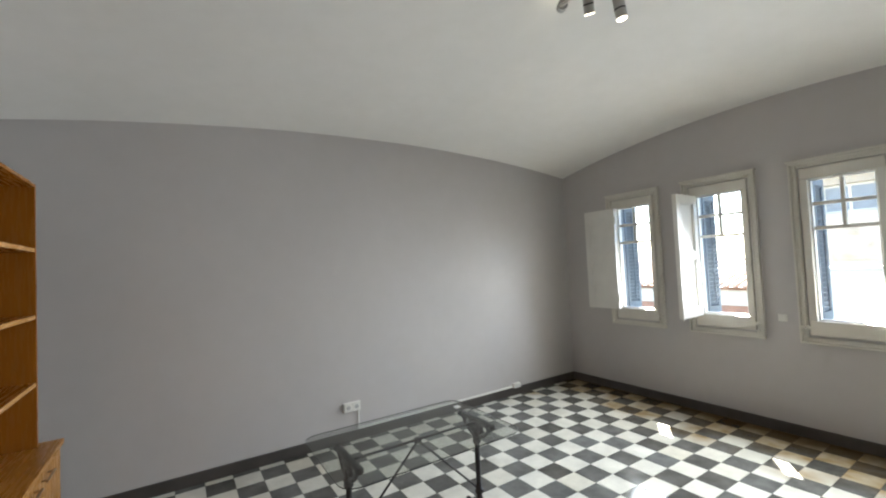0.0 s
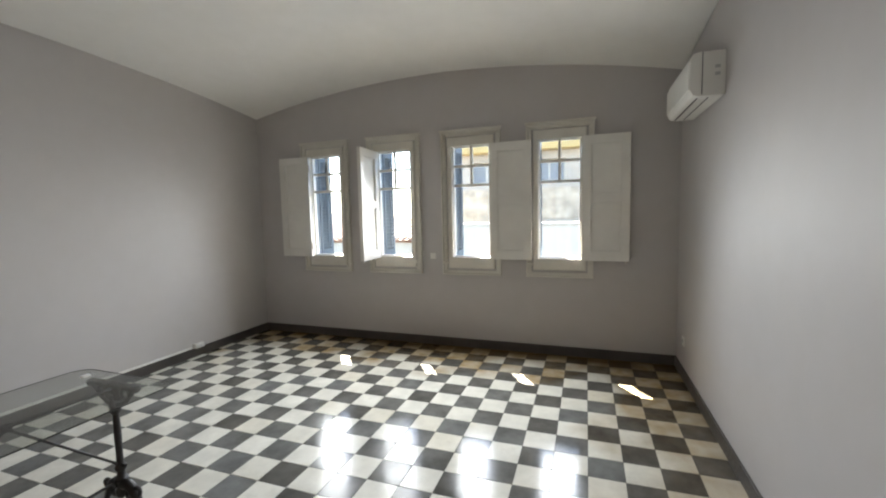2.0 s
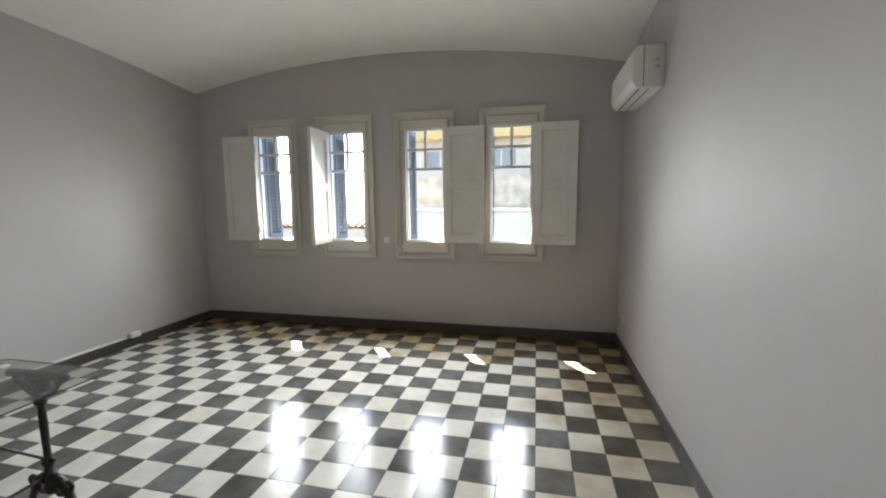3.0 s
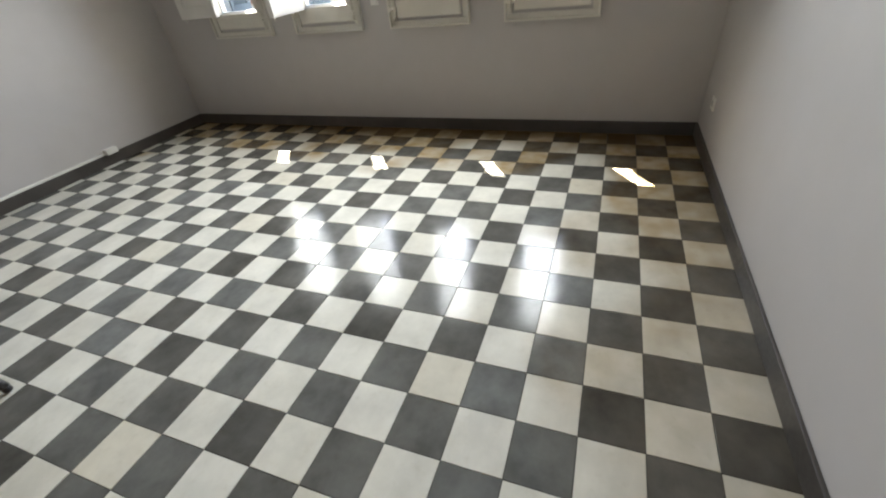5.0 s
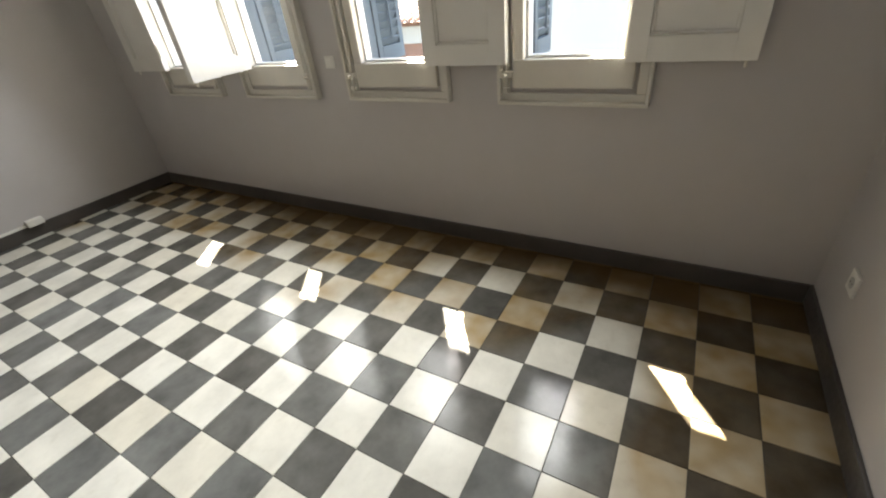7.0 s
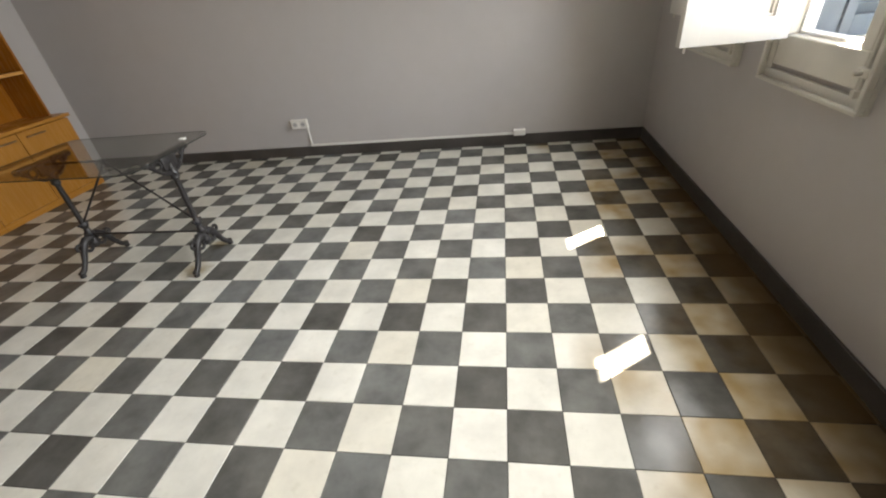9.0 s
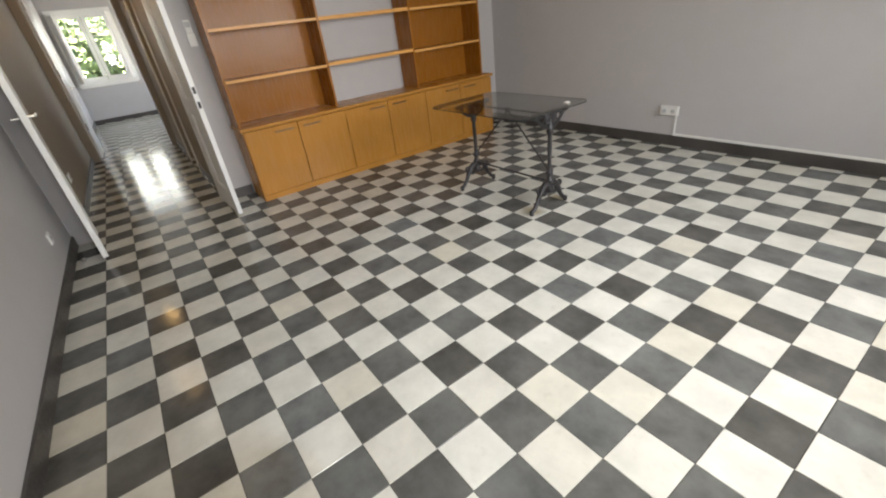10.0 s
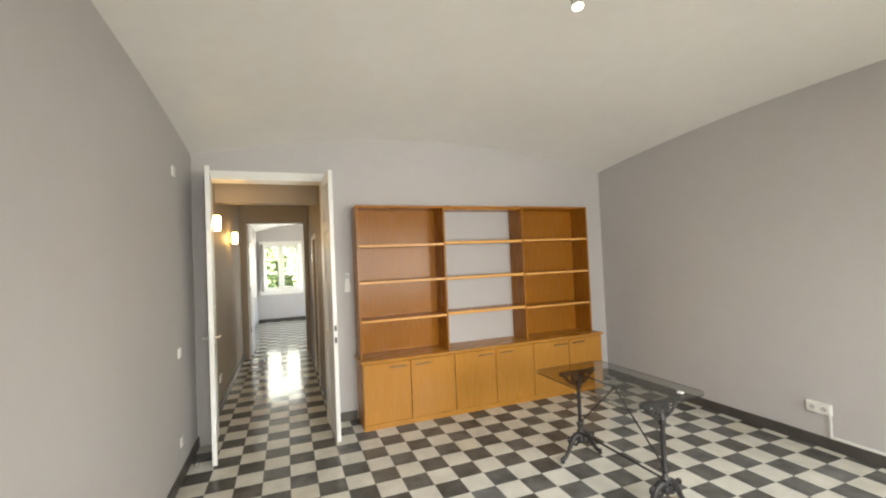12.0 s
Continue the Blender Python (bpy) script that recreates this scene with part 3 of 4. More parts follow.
tagged(part("door_stop", lathe(bmesh.new(), -4.12, -0.535, [(0.012, 0.0), (0.016, 0.004), (0.016, 0.028), (0.010, 0.034)]), M_STEEL), "small steel door stop on the tiled floor", "door stop")


# ---- bookcase wall unit ----
BX, SX = -4.18, -4.265


def base_cabinet(y0, y1):
    c = thing("base_cabinet", "beech-veneer base cabinet with two plain doors", "cabinet", "base cabinets", "", pose(0, y0, 0))
    w = y1 - y0
    bm = bmesh.new()
    box(bm, X_BACK + 0.004, BX - 0.045, 0.001, 0.019, 0.0, 0.655)
    box(bm, X_BACK + 0.004, BX - 0.045, w - 0.019, w - 0.001, 0.0, 0.655)
    box(bm, X_BACK + 0.004, BX - 0.045, 0.019, w - 0.019, 0.055, 0.073)
    box(bm, X_BACK + 0.004, X_BACK + 0.012, 0.019, w - 0.019, 0.073, 0.655)
    part("body", bm, M_WOOD_V, c)
    part("plinth", box(bmesh.new(), BX - 0.035, BX - 0.003, 0.001, w - 0.001, 0.0, 0.052, 0.001), M_WOOD_H, c)
    for k, (a, b) in enumerate(((0.0035, w / 2 - 0.0035), (w / 2 + 0.0035, w - 0.0035))):
        d = part("cabinet_door", box(bmesh.new(), BX - 0.0195, BX, a, b, 0.056, 0.648, 0.0015), M_WOOD_V, c)
        h0, h1 = (b - 0.215, b - 0.045) if k == 0 else (a + 0.045, a + 0.21)
        bm = bmesh.new()
        bar(bm, (BX + 0.028, h0, 0.603), (BX + 0.028, h1, 0.603), 0.0065, 10)
        for h in (h0 + 0.018, h1 - 0.018):
            bar(bm, (BX, h, 0.603), (BX + 0.028, h, 0.603), 0.0045, 8)
        part("handle", bm, M_HANDLE, d, "slim satin bronze bar handle")
    return c


for y0, y1 in ((0.893, 1.877), (1.877, 2.861), (2.861, 3.845)):
    base_cabinet(y0, y1)
tagged(part("cabinet_top", box(bmesh.new(), X_BACK + 0.004, BX + 0.016, 0.875, 3.865, 0.656, 0.684, 0.003), M_WOOD_H), "beech-veneer worktop running along the three base cabinets", "worktop")


def shelf_unit(y0, y1, shelves, backed, label):
    s = thing("bookshelf", label, "bookshelf", "wall bookshelves", "", pose(0, y0, 0))
    w, zb, zt, t = y1 - y0, 0.685, 2.252, 0.020
    if backed:
        for a in (0.0, w - t):
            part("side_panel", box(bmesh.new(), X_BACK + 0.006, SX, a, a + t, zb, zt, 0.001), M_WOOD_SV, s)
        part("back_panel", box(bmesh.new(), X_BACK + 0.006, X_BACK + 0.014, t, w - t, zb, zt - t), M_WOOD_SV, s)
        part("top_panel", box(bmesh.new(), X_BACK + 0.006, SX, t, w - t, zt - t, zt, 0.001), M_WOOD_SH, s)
        a, b = t, w - t
    else:
        a, b = 0.001, w - 0.001
        part("top_panel", box(bmesh.new(), X_BACK + 0.03, SX - 0.012, a, b, zt - 0.034, zt, 0.001), M_WOOD_SH, s)
    for z in shelves:
        h = 0.022 if backed else 0.030
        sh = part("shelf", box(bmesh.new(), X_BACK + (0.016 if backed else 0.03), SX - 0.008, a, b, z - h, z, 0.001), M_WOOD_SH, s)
        part("lipping", box(bmesh.new(), SX - 0.0078, SX - 0.003, a, b, z - h - 0.001, z + 0.001, 0.001), M_WOOD_E, sh)
    if not backed:
        for c in (0.012, w - 0.012):
            part("cap", box(bmesh.new(), X_BACK + 0.05, SX - 0.02, c - 0.03 + (0.03 if c < 0.1 else -0.03), c + 0.03 + (0.03 if c < 0.1 else -0.03), zt + 0.0005, zt + 0.006), M_BLACK, s)
    return s


shelf_unit(0.893, 1.858, (1.845, 1.467, 1.072), True, "beech-veneer bookshelf with a wooden back, empty")
shelf_unit(1.858, 2.832, (1.862, 1.470, 1.085), False, "open beech-veneer shelves without a back, empty")
shelf_unit(2.832, 3.785, (1.862, 1.462, 1.066), True, "beech-veneer bookshelf with a wooden back, empty")


# ---- glass table on cast iron trestles ----
def arc(cx, cz, r, a0, a1, n=10):
    return [(cx + r * math.cos(radians(a0 + (a1 - a0) * k / n)), cz + r * math.sin(radians(a0 + (a1 - a0) * k / n))) for k in range(n + 1)]


def cast_trestle(parent, x):
    yc = 2.420
    prof = [(0.024, 0.13), (0.030, 0.15), (0.030, 0.165), (0.020, 0.18), (0.019, 0.20), (0.028, 0.212), (0.030, 0.225), (0.020, 0.238), (0.017, 0.26), (0.025, 0.272), (0.026, 0.285),
            (0.016, 0.30), (0.0145, 0.34), (0.0165, 0.46), (0.0145, 0.555), (0.020, 0.562), (0.026, 0.572), (0.022, 0.586), (0.027, 0.60), (0.020, 0.615), (0.018, 0.66)]
    leg = part("column", lathe(bmesh.new(), x, yc, prof), M_IRON, parent, "slender turned cast iron column", True)
    bm = bmesh.new()
    box(bm, x - 0.018, x + 0.018, yc - 0.165, yc + 0.165, 0.698, 0.716, 0.004)
    box(bm, x - 0.011, x + 0.011, yc - 0.055, yc + 0.055, 0.628, 0.70, 0.006)
    for s in (-1, 1):
        tube(bm, [(x, yc + s * p, z) for p, z in ((0.015, 0.605), (0.05, 0.612), (0.09, 0.635), (0.125, 0.672), (0.152, 0.70))], [0.012, 0.011, 0.010, 0.010, 0.012])
        tube(bm, [(x, yc + s * p, z) for p, z in arc(0.083, 0.668, 0.024, -40, 290, 12)], 0.0065)
        tube(bm, [(x, yc + s * p, z) for p, z in arc(0.128, 0.683, 0.014, -60, 270, 9)], 0.0055)
        tube(bm, [(x, yc + s * p, z) for p, z in arc(0.040, 0.648, 0.018, 30, 330, 9)], 0.0055)
        lathe(bm, x, yc + s * 0.158, [(0.010, 0.684), (0.020, 0.692), (0.021, 0.708), (0.012, 0.717)], 12)
        tube(bm, [(x, yc + s * p, z) for p, z in arc(0.062, 0.690, 0.012, 0, 300, 9)], 0.004)
    part("top_bracket", bm, M_IRON, parent, "ornate cast iron top bracket", True)
    for s in (-1, 1):
        bm = bmesh.new()
        path = [(0.012, 0.19), (0.045, 0.195), (0.075, 0.175), (0.10, 0.135), (0.125, 0.085), (0.155, 0.045), (0.185, 0.028), (0.198, 0.038)]
        tube(bm, [(x, yc + s * p, z) for p, z in path], [0.026, 0.026, 0.024, 0.020, 0.016, 0.016, 0.019, 0.011], 10)
        tube(bm, [(x, yc + s * p, z) for p, z in arc(0.052, 0.145, 0.024, 80, -220, 10)], 0.011)
        tube(bm, [(x, yc + s * p, z) for p, z in arc(0.108, 0.172, 0.019, 200, -60, 9)], 0.010)
        lathe(bm, x, yc + s * 0.186, [(0.010, 0.001), (0.017, 0.006), (0.017, 0.018), (0.010, 0.03)], 12)
        part("foot", bm, M_IRON, parent, "scrolled cast iron foot", True)


def glass_table():
    t = thing("table", "clear glass table on two ornate black cast iron trestles", "table", "", "", pose(0, 0, 0))
    x0, x1, y0, y1, c = -2.990, -1.972, 2.080, 2.765, 0.085
    outline = []
    for cx, cy, a0 in ((x1 - c, y1 - c, 0), (x0 + c, y1 - c, 90), (x0 + c, y0 + c, 180), (x1 - c, y0 + c, 270)):
        for k in range(7):
            a = radians(a0 + 15 * k)
            outline.append((cx + c * math.cos(a), cy + c * math.sin(a)))
    bm = bmesh.new()
    low = [bm.verts.new((x, y, 0.718)) for x, y in outline]
    high = [bm.verts.new((x, y, 0.727)) for x, y in outline]
    bm.faces.new(low[::-1])
    bm.faces.new(high)
    part("tabletop", bm, M_TABLE, t, "clear glass top with rounded corners")
    bm = bmesh.new()
    n = len(outline)
    a = [[bm.verts.new((x + (x - (x0 + x1) / 2) * 0.003, y + (y - (y0 + y1) / 2) * 0.004, z)) for x, y in outline] for z in (0.7205, 0.7262)]
    for i in range(n):
        bm.faces.new((a[0][i], a[0][(i + 1) % n], a[1][(i + 1) % n], a[1][i]))
    part("glass_edge", bm, plain("dark_green_glass_edge", (0.012, 0.015, 0.014), 0.35, vary=0.1, bump=0.0), t, "dark green polished glass edge")
    xa, xb, xm, yc = -2.852, -2.047, -2.4495, 2.420
    cast_trestle(t, xa)
    cast_trestle(t, xb)
    part("stretcher", bar(bmesh.new(), (xa, yc, 0.215), (xb, yc, 0.215), 0.007), M_IRON, t)
    part("top_rail", bar(bmesh.new(), (xa, yc, 0.690), (xb, yc, 0.690), 0.007), M_IRON, t)
    for x in (xa, xb):
        part("brace", bar(bmesh.new(), (x, yc, 0.29), (xm, yc, 0.685), 0.006), M_IRON, t)
        for z in (0.215, 0.29):
            part("bolt", bar(bmesh.new(), (x, yc - 0.036, z), (x, yc + 0.036, z), 0.008, 8), M_IRON, t)
    part("brace_joint", box(bmesh.new(), xm - 0.018, xm + 0.018, yc - 0.011, yc + 0.011, 0.672, 0.703, 0.003), M_IRON, t)
    return t


glass_table()
tagged(part("paper_tag", box(bmesh.new(), -2.075, -2.04, 2.588, 2.618, 0.7275, 0.737, 0.003), M_PLASTIC), "small white plastic piece lying on the glass table", "plastic piece")


# ---- air conditioner ----
def air_conditioner():
    a = thing("air_conditioner", "white wall-mounted split air conditioner", "air conditioner", "", "", pose(0, Y_RIGHT, 0))
    x0, x1, z0, z1, d = -0.235, 0.565, 2.225, 2.505, 0.20
    prof = [(0.0, z0 + 0.002), (0.0, z1), (d - 0.045, z1), (d - 0.012, z1 - 0.012), (d, z1 - 0.05), (d, z0 + 0.05), (d - 0.018, z0 + 0.012), (d - 0.05, z0), (0.02, z0)]
    bm = bmesh.new()
    ends = [[bm.verts.new((x, y, z)) for y, z in prof] for x in (x0, x1)]
    bm.faces.new(ends[0])
    bm.faces.new(ends[1][::-1])
    k = len(prof)
    for i in range(k):
        bm.faces.new((ends[0][i], ends[1][i], ends[1][(i + 1) % k], ends[0][(i + 1) % k]))
    bmesh.ops.recalc_face_normals(bm, faces=bm.faces)
    bmesh.ops.bevel(bm, geom=list(bm.edges), offset=0.006, segments=2, profile=0.5, affect='EDGES')
    part("body", bm, M_PLASTIC, a, "", True)
    part("front_panel", box(bmesh.new(), x0 + 0.014, x1 - 0.014, d - 0.001, d + 0.006, z0 + 0.05, z1 - 0.052, 0.003), M_PLASTIC, a)
    part("air_flap", box(bmesh.new(), x0 + 0.045, x1 - 0.045, 0.092, 0.142, z0 - 0.004, z0 + 0.002, 0.002), M_PLASTIC, a)
    for y in (0.086, 0.148):
        part("outlet_slot", box(bmesh.new(), x0 + 0.04, x1 - 0.04, y - 0.005, y + 0.005, z0 - 0.0015, z0 + 0.002), M_BLACK, a)
    part("end_seam", box(bmesh.new(), x0 - 0.0012, x0 + 0.004, 0.128, 0.133, z0 + 0.012, z1 - 0.004), M_BLACK, a)
    part("side_grip", box(bmesh.new(), x0 - 0.0015, x0 + 0.004, 0.03, 0.06, z0 + 0.17, z0 + 0.19, 0.001), M_PLASTIC_G, a)
    part("side_grip", box(bmesh.new(), x0 - 0.0015, x0 + 0.004, 0.03, 0.06, z0 + 0.125, z0 + 0.145, 0.001), M_PLASTIC_G, a)
    return a


air_conditioner()


# ---- small wall fittings ----
def socket_plate(name, label, category, at, gangs=1, kind="socket"):
    """A plate in the local xz plane, facing local -y, centred on its origin."""
    s = thing(name, label, category, "", "", at)
    for g in range(gangs):
        cx = (g - (gangs - 1) / 2) * 0.081
        e = 0.034 if name == "switch_box" else 0.040
        p = part("plate", box(bmesh.new(), cx - e, cx + e, -0.011, 0.0, -e, e, 0.003), M_PLASTIC, s)
        if kind == "socket":
            bm = bmesh.new()
            bmesh.ops.create_cone(bm, cap_ends=True, segments=20, radius1=0.021, radius2=0.021, depth=0.002, matrix=Matrix.Translation((cx, -0.0115, 0)) @ Matrix.Rotation(radians(90), 4, 'X'))
            part("socket_well", bm, M_PLASTIC_G, p)
            for e in (-0.0095, 0.0095):
                part("pin_hole", bar(bmesh.new(), (cx + e, -0.0120, 0), (cx + e, -0.0135, 0), 0.0028, 8), M_BLACK, p)
        elif kind == "switch":
            part("rocker", box(bmesh.new(), cx - 0.024, cx + 0.024, -0.0165, -0.0105, -0.026, 0.026, 0.003), M_PLASTIC, p)
    return s


socket_plate("double_socket", "white double power socket on the long wall", "socket", pose(-2.165, Y_LEFT - 0.022, 0.325), 2)
part("back_box", box(bmesh.new(), -2.250, -2.080, Y_LEFT - 0.022, Y_LEFT, 0.281, 0.369, 0.003), M_PLASTIC)
tagged(bpy.data.objects["back_box"], "white surface box behind the double socket", "socket box")
bm = box(bmesh.new(), -2.107, -2.090, Y_LEFT - 0.012, Y_LEFT, 0.116, 0.281, 0.002)
box(bm, -2.107, -0.115, Y_LEFT - 0.012, Y_LEFT, 0.096, 0.116, 0.002)
tagged(part("cable_trunking", bm, M_PLASTIC), "thin white cable trunking along the top of the skirting", "trunking")
bm = box(bmesh.new(), -0.112, -0.005, Y_LEFT - 0.050, Y_LEFT, 0.094, 0.146, 0.006)
tagged(part("junction_box", bm, M_PLASTIC), "small white surface junction box above the skirting", "junction box")
socket_plate("wall_socket", "white round-edged power socket near the street corner", "socket", pose(0.70, Y_RIGHT, 0.335, 0, 0, 180))
socket_plate("wall_socket", "white power socket low on the wall by the door", "socket", pose(-3.93, Y_RIGHT, 0.305, 0, 0, 180))
socket_plate("light_switch", "white light switch on the wall by the door", "switch", pose(-3.92, Y_RIGHT, 1.005, 0, 0, 180), 1, "switch")
socket_plate("blank_plate", "small blank wall plate painted over near the ceiling", "wall plate", pose(-3.87, Y_RIGHT + 0.0, 2.46, 0, 0, 180), 1, "blank")
socket_plate("switch_box", "small white switch between two windows", "switch", pose(X_WIN, 1.868, 1.03, 0, 0, -90), 1, "switch")
rc = thing("remote_control", "white air conditioner remote in a wall holder", "remote control", "", "", pose(X_BACK, 0.825, 1.46))
part("holder", box(bmesh.new(), 0.0, 0.022, -0.032, 0.032, -0.10, 0.0, 0.005), M_PLASTIC, rc)
remote = part("handset", box(bmesh.new(), 0.004, 0.019, -0.026, 0.026, 0.0005, 0.10, 0.005), M_PLASTIC, rc)
part("display", box(bmesh.new(), 0.0185, 0.0205, -0.020, 0.020, 0.045, 0.085, 0.001), M_PLASTIC_G, remote)
tagged(part("wall_hook", bar(bmesh.new(), (X_BACK, 0.715, 1.58), (X_BACK + 0.018, 0.715, 1.585), 0.005, 8), M_STEEL), "small nail in the wall beside the door", "nail")


# ---- ceiling spotlights ----
def ceiling_spots():
    cx, cy, zb = -1.675, 1.725, 3.10
    zc = vault(cx, cy)
    grey = plain("satin_grey_spot", (0.42, 0.42, 0.40), 0.4, 0.2, 0.05)
    s = thing("ceiling_spotlight", "white ceiling bar with three adjustable grey spotlights, lit", "spotlight", "", "", pose(0, 0, 0))
    part("ceiling_rose", lathe(bmesh.new(), cx, cy, [(0.05, zc - 0.03), (0.06, zc - 0.022), (0.06, zc + 0.01)]), M_PLASTIC, s, "", True)
    part("stem", bar(bmesh.new(), (cx, cy, zc - 0.028), (cx, cy, zb), 0.009), M_PLASTIC, s)
    part("bar", bar(bmesh.new(), (cx, cy - 0.17, zb), (cx, cy + 0.19, zb), 0.011), M_PLASTIC, s)
    for y, tip in ((1.575, (-1.630, 1.567, 2.855)), (1.73, (-1.622, 1.759, 2.987)), (1.89, (-1.590, 1.975, 3.150))):
        base = Vector((cx, y, zb))
        way = (Vector(tip) - base).normalized()
        end = Vector(tip)
        head = part("spot_head", bar(bmesh.new(), end - way * 0.125, end, 0.028, 18), grey, s)
        bar_end = end - way * 0.12
        part("swivel", bar(bmesh.new(), base, bar_end, 0.008, 10), M_STEEL, head)
        part("band", bar(bmesh.new(), end - way * 0.052, end - way * 0.044, 0.0285, 18), M_BLACK, head)
        part("lens", bar(bmesh.new(), end + way * 0.0002, end + way * 0.004, 0.025, 18), M_SPOT, head, "glowing warm lens")


ceiling_spots()


# ---- hall fittings ----
def sconce(x, z):
    s = thing("wall_sconce", "lit brass and glass wall sconce in the hall", "wall lamp", "hall sconces", "", pose(x, HALL_Y0, z))
    part("backplate", box(bmesh.new(), -0.035, 0.035, 0.0, 0.012, -0.12, 0.10, 0.004), M_SHADE, s)
    part("arm", bar(bmesh.new(), (0, 0.01, -0.07), (0, 0.075, -0.07), 0.008), M_SHADE, s)
    part("shade", lathe(bmesh.new(), 0, 0.08, [(0.030, -0.08), (0.034, -0.06), (0.036, 0.07), (0.030, 0.085)], 18), M_WARM, s, "glowing warm glass shade", True)
    lamp = bpy.data.lights.new("sconce_bulb", 'POINT')
    lamp.energy, lamp.color, lamp.shadow_soft_size = 0.095, (1.0, 0.66, 0.32), 0.03
    o = new("sconce_bulb", lamp)
    o.location = (x, HALL_Y0 + 0.15, z)
    return s


sconce(-5.12, 2.16)
sconce(-6.78, 2.10)
socket_plate("hall_socket", "white power sockets low on the hall wall", "socket", pose(-5.62, HALL_Y0, 0.37, 0, 0, 180), 2)

sd = thing("door_2", "closed cream side door in a white frame off the hall", "door", "", "structure")
bm = bmesh.new()
box(bm, SIDE_DOOR[0] - 0.06, SIDE_DOOR[0], HALL_Y1 - 0.018, HALL_Y1, 0, 2.12, 0.003)
box(bm, SIDE_DOOR[1], SIDE_DOOR[1] + 0.06, HALL_Y1 - 0.018, HALL_Y1, 0, 2.12, 0.003)
box(bm, SIDE_DOOR[0], SIDE_DOOR[1], HALL_Y1 - 0.018, HALL_Y1, 2.06, 2.12, 0.003)
part("door_frame", bm, M_WHITE, sd)
part("door_leaf", box(bmesh.new(), SIDE_DOOR[0] + 0.004, SIDE_DOOR[1] - 0.004, HALL_Y1 + 0.06, HALL_Y1 + 0.10, 0.008, 2.052, 0.003), M_CREAM, sd)
ed = thing("door_3", "white door leaf standing open into the far room", "door", "", "structure")
leaf = part("door_leaf", box(bmesh.new(), -0.72, 0.0, -0.02, 0.02, 0.01, 2.46, 0.003), M_WHITE, ed)
leaf.matrix_basis = pose(FAR_X1 - 0.01, -0.445, 0, 0, 0, -1)
for z in (0.5, 1.25, 2.1):
    part("hinge", bar(bmesh.new(), (0.0, 0.022, z - 0.05), (0.0, 0.022, z + 0.05), 0.009), M_STEEL, leaf)
bm = bmesh.new()
bar(bm, (-0.66, 0.02, 1.03), (-0.66, 0.065, 1.03), 0.009)
bar(bm, (-0.66, 0.06, 1.03), (-0.56, 0.062, 1.03), 0.008)
part("door_handle", bm, M_STEEL, leaf, "steel lever handle")
bm = bmesh.new()
for y0, y1 in ((-0.47, -0.45), (0.55, 0.57)):
    box(bm, FAR_X1 - 0.005, HALL_X0 + 0.012, y0, y1, 0, 2.48)
box(bm, FAR_X1 - 0.005, HALL_X0 + 0.012, -0.47, 0.57, 2.48, 2.50)
part("door_frame", bm, M_HALL, ed)


# far window with its shutters
def garden_window():
    w = thing("window_5", "white two-leaf garden window with small upper panes", "window", "", "structure", pose(FAR_X0, 0.08, 0))
    part("window_frame", frame_bars(bmesh.new(), -0.09, -0.02, -0.55, 0.55, 0.90, 2.36, 0.045, 0.05, 0.05, 0.003), M_WHITE, w)
    part("architrave", frame_bars(bmesh.new(), 0.0, 0.02, -0.61, 0.61, 0.84, 2.42, 0.06, 0.06, 0.06, 0.003), M_WHITE, w)
    part("window_sill", box(bmesh.new(), -0.24, 0.035, -0.58, 0.58, 0.815, 0.84, 0.003), M_WHITE, w)
    for s in (-1, 1):
        y0, y1 = (0.004, 0.503) if s > 0 else (-0.503, -0.004)
        leaf = part("sash", frame_bars(bmesh.new(), -0.07, -0.03, y0, y1, 0.952, 2.308, 0.075, 0.07, 0.06, 0.003), M_WHITE, w)
        bm = bmesh.new()
        for z in (2.06, 1.87):
            box(bm, -0.06, -0.04, y0 + 0.055, y1 - 0.055, z - 0.01, z + 0.01)
        for k in (1, 2):
            yy = y0 + 0.055 + (y1 - y0 - 0.11) * k / 3
            box(bm, -0.058, -0.042, yy - 0.008, yy + 0.008, 1.88, 2.05)
            box(bm, -0.058, -0.042, yy - 0.008, yy + 0.008, 2.07, 2.248)
        part("glazing_bar", bm, M_WHITE, leaf)
        pane = part("pane", box(bmesh.new(), -0.052, -0.049, y0 + 0.056, y1 - 0.056, 1.023, 2.247), M_GLASS, leaf)
        pane.visible_shadow = False
        sh = part("shutter_leaf", box(bmesh.new(), 0.0, 0.24, -0.014, 0.014, 0.93, 2.32, 0.003), M_WHITE, w)
        sh.matrix_basis = pose(0.022, s * 0.56, 0, 0, 0, -s * 22)


garden_window()


# ---- outside ----
structure("ground", box(bmesh.new(), -400, 400, -400, 400, -6.2, -6.0), M_ASPHALT, "grey street ground far below", "ground")


def far_window(parent, x, y, z, w, h):
    o = part("window", frame_bars(bmesh.new(), x - 0.05, x + 0.05, y - w / 2, y + w / 2, z, z + h, 0.07, 0.07, 0.07, 0), M_WHITEWASH, parent)
    part("pane", box(bmesh.new(), x - 0.02, x + 0.02, y - w / 2 + 0.07, y + w / 2 - 0.07, z + 0.07, z + h - 0.07), M_PANE, o)
    part("mullion", box(bmesh.new(), x - 0.04, x - 0.021, y - 0.03, y + 0.03, z + 0.07, z + h - 0.07), M_WHITEWASH, o)


